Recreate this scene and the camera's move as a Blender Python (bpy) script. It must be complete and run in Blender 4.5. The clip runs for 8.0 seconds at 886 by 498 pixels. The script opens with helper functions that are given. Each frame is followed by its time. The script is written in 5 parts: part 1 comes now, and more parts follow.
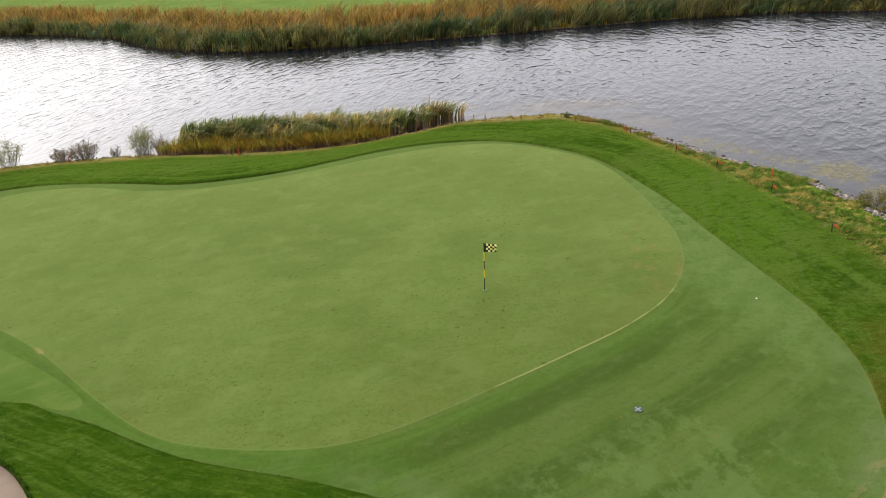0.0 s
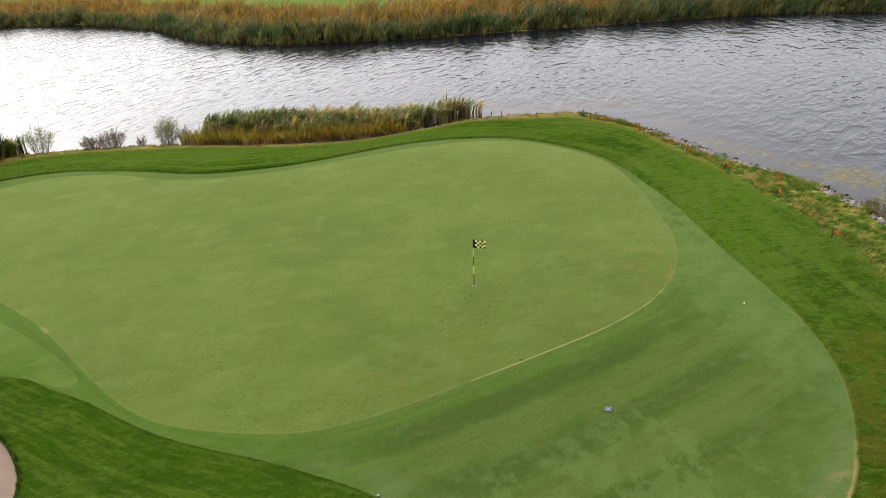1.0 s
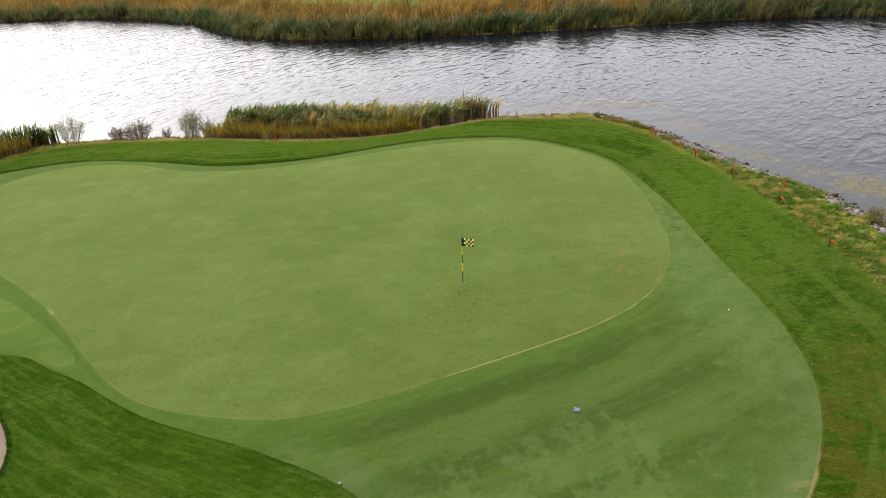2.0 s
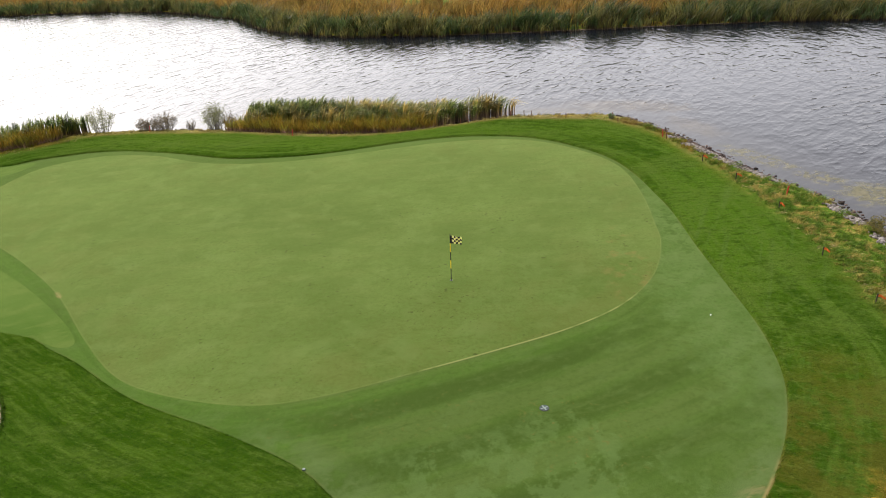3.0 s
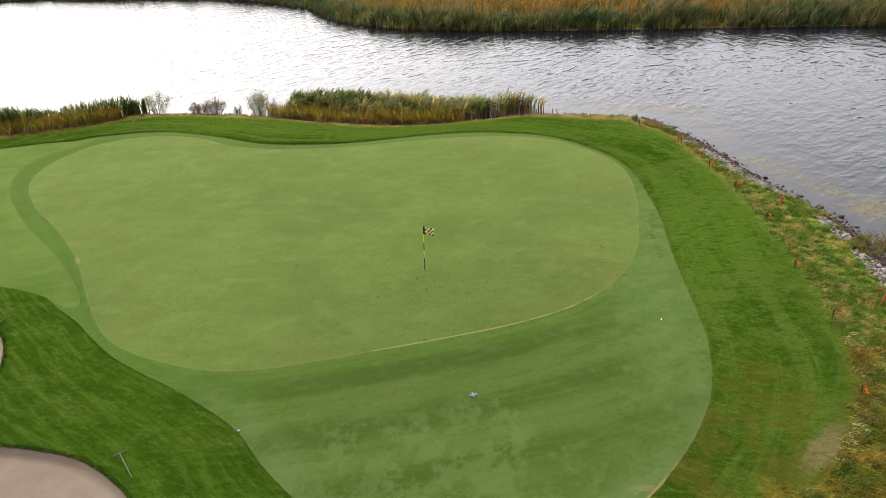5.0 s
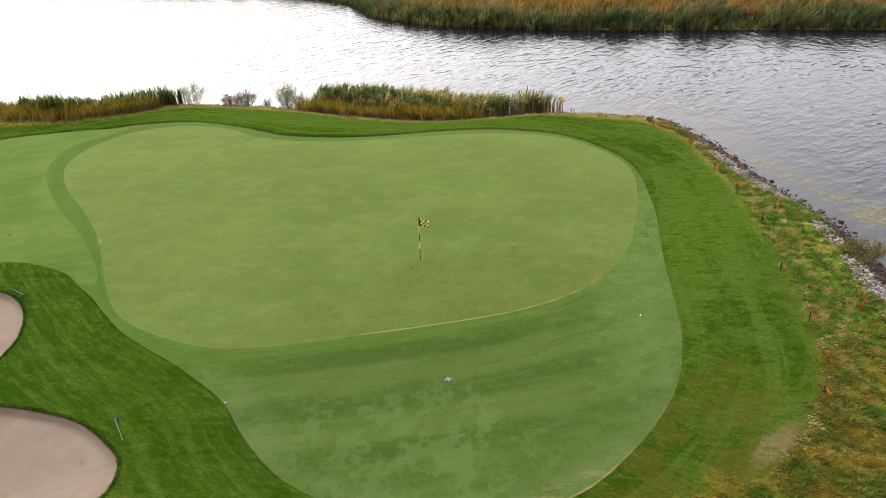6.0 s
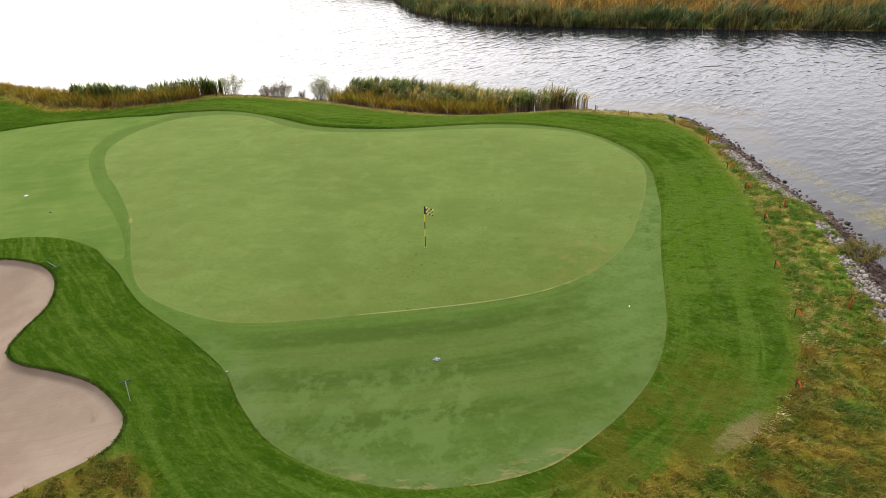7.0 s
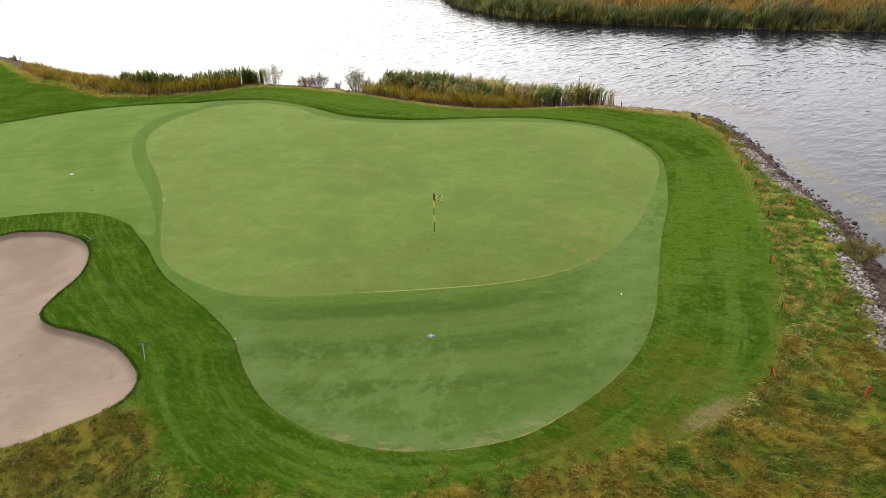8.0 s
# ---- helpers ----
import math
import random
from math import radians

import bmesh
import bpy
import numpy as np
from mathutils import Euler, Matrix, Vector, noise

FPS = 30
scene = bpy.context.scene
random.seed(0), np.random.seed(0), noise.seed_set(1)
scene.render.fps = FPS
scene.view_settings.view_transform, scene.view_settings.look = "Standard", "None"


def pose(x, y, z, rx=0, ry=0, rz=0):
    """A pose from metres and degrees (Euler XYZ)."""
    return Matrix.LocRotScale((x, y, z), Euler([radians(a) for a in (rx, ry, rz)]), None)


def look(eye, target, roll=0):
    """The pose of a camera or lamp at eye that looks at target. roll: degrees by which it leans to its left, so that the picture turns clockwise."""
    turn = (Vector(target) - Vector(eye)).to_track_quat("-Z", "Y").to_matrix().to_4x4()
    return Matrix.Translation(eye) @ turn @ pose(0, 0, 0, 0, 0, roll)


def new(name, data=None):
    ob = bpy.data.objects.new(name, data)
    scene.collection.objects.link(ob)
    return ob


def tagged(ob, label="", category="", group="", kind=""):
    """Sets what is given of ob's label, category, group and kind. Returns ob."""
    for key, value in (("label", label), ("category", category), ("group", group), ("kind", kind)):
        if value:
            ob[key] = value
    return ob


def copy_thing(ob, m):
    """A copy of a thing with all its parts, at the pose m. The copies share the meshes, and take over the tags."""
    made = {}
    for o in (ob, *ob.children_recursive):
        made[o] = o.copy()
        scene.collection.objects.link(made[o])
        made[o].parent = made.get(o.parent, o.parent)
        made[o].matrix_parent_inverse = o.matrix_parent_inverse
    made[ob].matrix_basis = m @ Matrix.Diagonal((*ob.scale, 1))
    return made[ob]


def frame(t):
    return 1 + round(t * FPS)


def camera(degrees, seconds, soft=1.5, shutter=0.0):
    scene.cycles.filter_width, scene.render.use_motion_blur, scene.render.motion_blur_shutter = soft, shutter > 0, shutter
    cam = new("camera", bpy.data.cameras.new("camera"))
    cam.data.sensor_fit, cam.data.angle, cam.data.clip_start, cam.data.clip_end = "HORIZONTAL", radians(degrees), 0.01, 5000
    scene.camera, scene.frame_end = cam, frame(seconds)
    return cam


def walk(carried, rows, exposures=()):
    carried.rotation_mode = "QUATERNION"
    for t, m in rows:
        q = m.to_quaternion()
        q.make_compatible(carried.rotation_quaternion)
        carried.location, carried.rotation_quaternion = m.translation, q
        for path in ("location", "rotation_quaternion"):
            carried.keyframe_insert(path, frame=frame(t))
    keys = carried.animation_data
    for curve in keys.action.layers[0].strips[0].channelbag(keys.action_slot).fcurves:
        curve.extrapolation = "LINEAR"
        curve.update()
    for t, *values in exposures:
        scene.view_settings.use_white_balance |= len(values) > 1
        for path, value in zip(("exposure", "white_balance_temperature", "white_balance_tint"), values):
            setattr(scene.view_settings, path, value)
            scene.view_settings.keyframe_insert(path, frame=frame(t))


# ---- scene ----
cam = camera(61.9, 8.0, 0.95)
EXPOSURE, SKY, SUN, CREST, WAVE = 1.55, 0.129, 0.3, 76, 0.054
WATER = -0.3                                     # the lake's level
CLOUD = (2.90, 2.77, 2.98)
PATH = [
    (0, (0.051, -0.076, 15.532), (-0.061, 1.716, 14.65), -5.9),
    (0.5, (1.097, -0.193, 15.526), (0.928, 1.593, 14.643), -5.8),
    (1, (2.161, -0.328, 15.511), (1.936, 1.452, 14.628), -5.8),
    (1.5, (3.234, -0.423, 15.508), (2.954, 1.35, 14.627), -5.7),
    (3, (6.54, -0.521, 15.545), (6.096, 1.22, 14.667), -5.5),
    (3.5, (7.717, -0.475, 15.577), (7.219, 1.252, 14.7), -5.4),
    (4, (8.938, -0.41, 15.604), (8.386, 1.3, 14.728), -5.3),
    (4.5, (10.197, -0.4, 15.623), (9.59, 1.293, 14.746), -5.3),
    (6, (13.955, -0.718, 15.822), (13.184, 0.906, 14.946), -5.0),
    (6.5, (15.166, -0.82, 15.873), (14.338, 0.776, 14.998), -5.0),
    (7, (16.345, -1.053, 15.877), (15.46, 0.512, 15.002), -4.9),
    (7.5, (17.544, -1.257, 15.857), (16.602, 0.276, 14.983), -4.8),
    (8, (18.78, -1.438, 15.875), (17.785, 0.06, 15.001), -4.7),
]
walk(cam, [(t, look(eye, target, roll)) for t, eye, target, roll in PATH], exposures=[(0.0, EXPOSURE - 0.09), (3.5, EXPOSURE - 0.07), (6.5, EXPOSURE), (8.0, EXPOSURE)])

# ---- sky and light: thin overcast, brightest low over the lake to the west ----
SUN_AZ, SUN_EL = radians(-56), radians(42)      # azimuth from +y, towards -x negative
world = bpy.data.worlds.new("overcast_sky")
scene.world = world
world.use_nodes = True
wn, wl = world.node_tree.nodes, world.node_tree.links
wn.clear()
sky = wn.new("ShaderNodeTexSky")
sky.sky_type = 'NISHITA'
sky.sun_disc = False
sky.sun_elevation, sky.sun_rotation = SUN_EL, SUN_AZ
sky.air_density, sky.dust_density, sky.ozone_density = 1.0, 7.5, 1.0
hs = wn.new("ShaderNodeHueSaturation")
hs.inputs["Saturation"].default_value = 0.35
hs.inputs["Value"].default_value = 0.78
cloud = wn.new("ShaderNodeMix")                   # a thin even cloud sheet over the clear-sky glow
cloud.data_type, cloud.blend_type = 'RGBA', 'ADD'
cloud.inputs["Factor"].default_value = 1.0
cloud.inputs[7].default_value = (*CLOUD, 1.0)
bg = wn.new("ShaderNodeBackground")
bg.inputs["Strength"].default_value = SKY
wo = wn.new("ShaderNodeOutputWorld")
wl.new(sky.outputs[0], hs.inputs["Color"])
wl.new(hs.outputs[0], cloud.inputs[6])
wl.new(cloud.outputs[2], bg.inputs[0])
wl.new(bg.outputs[0], wo.inputs[0])
sun = new("sun", bpy.data.lights.new("sun", 'SUN'))
sun.data.energy, sun.data.angle, sun.data.color = SUN, radians(35), (1.0, 0.97, 0.92)
sun_from = Vector((math.sin(SUN_AZ) * math.cos(SUN_EL), math.cos(SUN_AZ) * math.cos(SUN_EL), math.sin(SUN_EL)))
sun.matrix_world = look(sun_from * 100, (0, 0, 0))


# ---- materials ----
class Nodes:
    """A small helper to wire a node material."""

    def __init__(self, name):
        self.mat = bpy.data.materials.new(name)
        self.mat.use_nodes = True
        self.nt = self.mat.node_tree
        self.n, self.l = self.nt.nodes, self.nt.links
        self.bsdf = self.n["Principled BSDF"]
        self.pos = self.n.new("ShaderNodeNewGeometry").outputs["Position"]

    def put(self, key, value):
        sock = self.bsdf.inputs[key]
        if isinstance(value, bpy.types.NodeSocket):
            self.l.new(value, sock)
        elif isinstance(value, tuple):
            sock.default_value = (*value, 1.0) if len(value) == 3 else value
        else:
            sock.default_value = value
        return self

    def mapped(self, scale=(1, 1, 1), turn=0.0, shift=(0, 0, 0)):
        m = self.n.new("ShaderNodeMapping")
        m.vector_type = 'TEXTURE'
        m.inputs["Scale"].default_value = tuple(1 / c for c in scale)
        m.inputs["Rotation"].default_value = (0, 0, radians(turn))
        m.inputs["Location"].default_value = shift
        self.l.new(self.pos, m.inputs["Vector"])
        return m.outputs[0]

    def noise(self, scale, detail=3.0, rough=0.55, vector=None, distort=0.0):
        t = self.n.new("ShaderNodeTexNoise")
        t.inputs["Scale"].default_value = scale
        t.inputs["Detail"].default_value = detail
        t.inputs["Roughness"].default_value = rough
        t.inputs["Distortion"].default_value = distort
        self.l.new(vector or self.pos, t.inputs["Vector"])
        return t.outputs["Fac"]

    def ramp(self, fac, lo, hi):
        """0 at lo, 1 at hi, smooth between."""
        r = self.n.new("ShaderNodeMapRange")
        r.interpolation_type = 'SMOOTHSTEP'
        r.inputs["From Min"].default_value, r.inputs["From Max"].default_value = lo, hi
        self.l.new(fac, r.inputs["Value"])
        return r.outputs[0]

    def math(self, op, a, b=0.0):
        m = self.n.new("ShaderNodeMath")
        m.operation = op
        for i, v in enumerate((a, b)):
            if isinstance(v, bpy.types.NodeSocket):
                self.l.new(v, m.inputs[i])
            else:
                m.inputs[i].default_value = v
        return m.outputs[0]

    def mix(self, fac, a, b, blend='MIX'):
        m = self.n.new("ShaderNodeMix")
        m.data_type, m.blend_type = 'RGBA', blend
        for sock, v in ((m.inputs["Factor"], fac), (m.inputs[6], a), (m.inputs[7], b)):
            if isinstance(v, bpy.types.NodeSocket):
                self.l.new(v, sock)
            elif isinstance(v, tuple):
                sock.default_value = (*v, 1.0)
            else:
                sock.default_value = v
        return m.outputs[2]

    def attr(self, name):
        a = self.n.new("ShaderNodeAttribute")
        a.attribute_name = name
        return a.outputs["Fac"]

    def contour(self, name, across, along, shift=0.0):
        """Coordinates that run quickly across the lines of equal distance and slowly along them."""
        c = self.n.new("ShaderNodeCombineXYZ")
        split = self.n.new("ShaderNodeSeparateXYZ")
        self.l.new(self.pos, split.inputs[0])
        self.l.new(self.math('ADD', self.math('MULTIPLY', self.attr(name), across), shift), c.inputs[0])
        self.l.new(self.math('MULTIPLY', split.outputs[0], along), c.inputs[1])
        self.l.new(self.math('MULTIPLY', split.outputs[1], along), c.inputs[2])
        return c.outputs[0]

    def island(self):
        return self.n.new("ShaderNodeNewGeometry").outputs["Random Per Island"]

    def rand(self):
        return self.n.new("ShaderNodeObjectInfo").outputs["Random"]

    def bump(self, height, strength, distance):
        b = self.n.new("ShaderNodeBump")
        b.inputs["Strength"].default_value, b.inputs["Distance"].default_value = strength, distance
        self.l.new(height, b.inputs["Height"])
        self.l.new(b.outputs[0], self.bsdf.inputs["Normal"])
        return self

    def spot(self, x, y, rx, ry, turn=0.0, wobble=1.3):
        """1 inside an ellipse on the plan, fading to 0 at its edge."""
        sub = self.n.new("ShaderNodeVectorMath")
        sub.operation = 'SUBTRACT'
        self.l.new(self.pos, sub.inputs[0])
        sub.inputs[1].default_value = (x, y, 0)
        m = self.n.new("ShaderNodeMapping")
        m.inputs["Rotation"].default_value = (0, 0, radians(-turn))
        self.l.new(sub.outputs[0], m.inputs[0])
        sc = self.n.new("ShaderNodeVectorMath")
        sc.operation = 'MULTIPLY'
        self.l.new(m.outputs[0], sc.inputs[0])
        sc.inputs[1].default_value = (1 / rx, 1 / ry, 0)
        ln = self.n.new("ShaderNodeVectorMath")
        ln.operation = 'LENGTH'
        self.l.new(sc.outputs[0], ln.inputs[0])
        wob = self.math('MULTIPLY', self.math('SUBTRACT', self.noise(1.6, 4), 0.5), wobble)
        return self.ramp(self.math('ADD', ln.outputs["Value"], wob), 1.0, 0.45)


def leafy(m, colour, through_light=0.4, gloss=0.07, rough=0.6):
    """Thin leaves: part of the light passes through them."""
    m.put("Base Color", colour).put("Roughness", rough).put("Specular IOR Level", gloss)
    tr = m.n.new("ShaderNodeBsdfTranslucent")
    m.l.new(colour, tr.inputs["Color"])
    mx = m.n.new("ShaderNodeMixShader")
    mx.inputs[0].default_value = through_light
    m.l.new(m.bsdf.outputs[0], mx.inputs[1])
    m.l.new(tr.outputs[0], mx.inputs[2])
    m.l.new(mx.outputs[0], m.n["Material Output"].inputs["Surface"])
    return m.mat


def plain(name, colour, roughness=0.6, metallic=0.0, vary=0.15, scale=30.0):
    m = Nodes(name)
    dark = tuple(c * (1 - vary) for c in colour)
    light = tuple(min(1, c * (1 + vary)) for c in colour)
    m.put("Base Color", m.mix(m.noise(scale, 4), dark, light)).put("Roughness", roughness).put("Specular IOR Level", 0.25).put("Metallic", metallic)
    return m.mat


def dry_line(m, base, wide=0.06):
    """The pale scalped line along the lower lip of the putting green."""
    place = m.math('MAXIMUM', m.math('MULTIPLY', m.spot(3.6, 22.2, 8.0, 4.8), 0.60), 0.10)
    fac = m.math('MULTIPLY', m.math('MULTIPLY', m.ramp(m.attr("edge"), wide, wide * 0.3), m.ramp(m.noise(0.7, 3), 0.24, 0.48)), place)
    base = m.mix(fac, base, (0.150, 0.150, 0.055))
    scrape = m.math('MULTIPLY', m.spot(-17.85, 24.1, 0.55, 0.16, -38, 0.2), m.ramp(m.noise(9.0, 3), 0.35, 0.55))
    return m.mix(m.math('MULTIPLY', scrape, 0.6), base, (0.130, 0.100, 0.040))


def worn_rim(m, base, wide=0.10):
    """Worn tan earth along the outer edge of the apron."""
    place = m.math('MAXIMUM', m.math('MULTIPLY', m.spot(10.0, 14.4, 3.4, 3.6), 0.75), 0.10)
    fac = m.math('MULTIPLY', m.math('MULTIPLY', m.ramp(m.attr("outer"), wide, wide * 0.2), m.ramp(m.noise(0.9, 4), 0.38, 0.56)), place)
    return m.mix(fac, base, (0.150, 0.115, 0.045))


def bloom(m, sheen):
    """The faint bloom that fine grass has when seen along its surface."""
    return m.put("Sheen Weight", sheen).put("Sheen Roughness", 0.5).put("Sheen Tint", (0.83, 1.0, 0.38))


def mown(m, base, bump_scale, bump_size, sheen=0.10):
    """Close turf: matt, with a faint bloom."""
    m.put("Base Color", base).put("Roughness", 0.9).put("Specular IOR Level", 0.0)
    bloom(m, sheen)
    m.bump(m.noise(bump_scale, 4, 0.7), 0.7, bump_size)
    return m.mat


def turf_green():
    """Closely mown putting surface: yellow-green, softly mottled, with small dark pitch marks."""
    m = Nodes("putting_turf")
    base = m.mix(m.ramp(m.noise(0.14, 5, 0.62), 0.36, 0.64), (0.0335, 0.0550, 0.0088), (0.0510, 0.0770, 0.0155))
    streak = m.noise(0.7, 5, 0.66, m.mapped((0.45, 1.2, 1), 14))
    base = m.mix(m.math('MULTIPLY', m.ramp(streak, 0.45, 0.66), 0.60), base, (0.0580, 0.0760, 0.0175))
    base = m.mix(m.math('MULTIPLY', m.ramp(m.noise(1.3, 6, 0.72, m.mapped((0.5, 1.2, 1), 14, (9, 4, 0))), 0.47, 0.63), 0.45), base, (0.0330, 0.0510, 0.0073))
    base = m.mix(m.math('MULTIPLY', m.ramp(m.noise(6.0, 6, 0.78), 0.46, 0.62), 0.55), base, (0.0300, 0.0455, 0.0065))
    base = m.mix(m.math('MULTIPLY', m.ramp(m.noise(3.5, 5, 0.75, m.mapped((1, 1, 1), 0, (3, 9, 0))), 0.48, 0.68), 0.25), base, (0.0640, 0.0790, 0.0210))
    base = m.mix(m.math('MULTIPLY', m.ramp(m.noise(0.75, 5, 0.62, m.mapped((1, 1, 1), 0, (8, 2, 0))), 0.50, 0.66), 0.40), base, (0.0620, 0.0860, 0.0220))
    worn = m.math('MULTIPLY', m.ramp(m.noise(0.5, 4), 0.44, 0.64), m.ramp(m.attr("edge"), 7.0, 0.5))
    base = m.mix(m.math('MULTIPLY', worn, 0.30), base, (0.0480, 0.0520, 0.0105))
    rub = m.math('MULTIPLY', m.ramp(m.noise(1.4, 4), 0.50, 0.64), m.spot(7.2, 28.0, 1.2, 4.5, 8))
    base = m.mix(m.math('MULTIPLY', rub, 0.55), base, (0.0860, 0.0640, 0.0190))
    for k, size in enumerate((5.0, 9.0)):
        marks = m.math('MULTIPLY', m.ramp(m.noise(size, 1, 0.3, m.mapped((1, 1, 1), 0, (3 * k, 5, 0))), 0.71, 0.76), m.ramp(m.noise(0.4, 2), 0.38, 0.55))
        base = m.mix(m.math('MULTIPLY', marks, 0.62), base, (0.0160, 0.0215, 0.0045))
    return mown(m, dry_line(m, base), 55.0, 0.012, 0.135)


def turf_fringe():
    """Apron and collar: mown turf with broad soft bands that follow the green's edge, pale ragged patches in front."""
    m = Nodes("apron_turf")
    base = m.mix(m.ramp(m.noise(0.35, 4, 0.6), 0.35, 0.68), (0.0300, 0.0530, 0.0088), (0.0370, 0.0615, 0.0115))
    # mowing bands
    swing = m.math('ADD', m.math('MULTIPLY', m.attr("edge"), 2.24), m.math('MULTIPLY', m.noise(0.30, 4, 0.6), 1.8))
    reach = m.math('MULTIPLY', m.ramp(m.attr("edge"), 8.5, 5.5), m.math('ADD', m.math('MULTIPLY', m.noise(0.6, 6, 0.70), 0.55), 0.10))
    broad = m.math('ADD', m.math('MULTIPLY', m.math('SINE', m.math('SUBTRACT', swing, 2.35)), reach), 0.48)
    front = m.spot(4.0, 17.5, 13.0, 8.5)
    base = m.mix(m.math('MULTIPLY', m.math('MULTIPLY', m.ramp(broad, 0.46, 0.76), front), 0.72), base, (0.0185, 0.0335, 0.0050))
    base = m.mix(m.math('MULTIPLY', m.math('MULTIPLY', m.ramp(broad, 0.44, 0.25), front), 0.60), base, (0.0425, 0.0625, 0.0140))
    fine = m.noise(1.0, 4, 0.62, m.contour("edge", 2.6, 0.20, 1.7), 0.2)
    base = m.mix(m.math('MULTIPLY', m.ramp(fine, 0.47, 0.63), 0.40), base, (0.0215, 0.0395, 0.0061))
    base = m.mix(m.math('MULTIPLY', m.ramp(fine, 0.46, 0.32), 0.30), base, (0.0440, 0.0640, 0.0145))
    # fresher green to the west and below the lip
    west = m.math('MAXIMUM', m.math('MAXIMUM', m.spot(-32.5, 33.5, 9.5, 3.6, -55), m.spot(-23.0, 25.2, 9.5, 3.4, -34)), m.spot(-11.0, 18.2, 12.5, 4.0, -22))
    lip = m.math('MULTIPLY', m.math('MULTIPLY', m.ramp(m.attr("edge"), 0.05, 0.3), m.ramp(m.attr("edge"), 1.3, 0.6)), m.spot(0.5, 19.5, 13.0, 7.0))
    base = m.mix(m.math('MULTIPLY', m.math('MAXIMUM', west, m.math('MULTIPLY', lip, 0.75)), 0.58), base, m.mix(m.ramp(fine, 0.38, 0.62), (0.0340, 0.0700, 0.0085), (0.0280, 0.0600, 0.0068)))
    # pale collar on the east flank and along the back
    flank = m.spot(10.0, 29.0, 3.2, 12.0, 8)
    pale = m.mix(m.ramp(m.noise(1.1, 5, 0.7), 0.40, 0.62), (0.0400, 0.0700, 0.0150), (0.0560, 0.0860, 0.0230))
    base = m.mix(m.math('MULTIPLY', flank, 0.75), base, pale)
    scuff = m.math('MULTIPLY', m.spot(9.4, 32.0, 0.9, 3.4, 12), m.ramp(m.noise(1.8, 5, 0.7), 0.46, 0.60))
    base = m.mix(m.math('MULTIPLY', scuff, 0.65), base, (0.0215, 0.0430, 0.0070))
    back = m.math('MULTIPLY', m.spot(-8.0, 44.2, 26.0, 3.6), m.ramp(m.attr("outer"), 0.05, 0.3))
    base = m.mix(m.math('MULTIPLY', back, 0.6), base, (0.0430, 0.0690, 0.0140))
    # small mottling
    base = m.mix(m.math('MULTIPLY', m.ramp(m.noise(6.0, 5, 0.75), 0.46, 0.7), 0.38), base, (0.0165, 0.0300, 0.0040))
    base = m.mix(m.math('MULTIPLY', m.ramp(m.noise(3.2, 5, 0.75, m.mapped((1, 1, 1), 0, (6, 1, 0))), 0.50, 0.68), 0.30), base, (0.0440, 0.0620, 0.0150))
    blotch = m.noise(1.3, 6, 0.70, m.mapped((0.6, 1.2, 1), 30, (2, 5, 0)), 0.3)
    base = m.mix(m.math('MULTIPLY', m.ramp(blotch, 0.49, 0.64), 0.28), base, (0.0480, 0.0730, 0.0195))
    base = m.mix(m.math('MULTIPLY', m.ramp(blotch, 0.46, 0.32), 0.16), base, (0.0200, 0.0400, 0.0062))
    # recovering turf: pale patches with ragged edges
    patch = m.noise(0.85, 7, 0.74, m.mapped((1.05, 0.85, 1), 4, (1, 7, 0)), 0.15)
    place = m.math('MAXIMUM', m.spot(4.9, 14.9, 6.6, 3.2), m.math('MULTIPLY', m.spot(5.3, 17.2, 2.4, 2.0), 0.9))
    base = m.mix(m.math('MULTIPLY', m.math('MULTIPLY', m.ramp(patch, 0.47, 0.56), place), 0.48), base, (0.0530, 0.0830, 0.0225))
    base = m.mix(m.math('MULTIPLY', m.math('MULTIPLY', m.ramp(patch, 0.45, 0.36), place), 0.10), base, (0.0210, 0.0440, 0.0066))
    hem = m.math('MULTIPLY', m.math('MULTIPLY', m.ramp(m.attr("outer"), 1.5, 0.3), m.ramp(m.noise(0.8, 5, 0.7), 0.38, 0.58)), m.spot(5.0, 16.0, 13.0, 9.0))
    base = m.mix(m.math('MULTIPLY', hem, 0.65), base, (0.0560, 0.0800, 0.0260))
    straw = m.math('MULTIPLY', m.ramp(m.noise(3.4, 4, 0.7), 0.58, 0.68), m.math('MAXIMUM', m.spot(5.6, 17.4, 3.2, 2.6), m.math('MULTIPLY', m.spot(-1.0, 17.4, 6.0, 2.0, 12), 0.5)))
    base = m.mix(m.math('MULTIPLY', straw, 0.55), base, (0.0720, 0.0610, 0.0150))
    scalp = m.math('MULTIPLY', m.math('MULTIPLY', m.ramp(m.noise(1.6, 5, 0.72, m.mapped((0.6, 1.5, 1), 30)), 0.52, 0.62), m.ramp(m.attr("outer"), 0.9, 0.2)), m.spot(8.0, 13.6, 5.0, 2.6, 28))
    base = m.mix(m.math('MULTIPLY', scalp, 0.70), base, (0.1150, 0.0950, 0.0420))
    return mown(m, worn_rim(m, dry_line(m, base, 0.05)), 40.0, 0.02, 0.075)


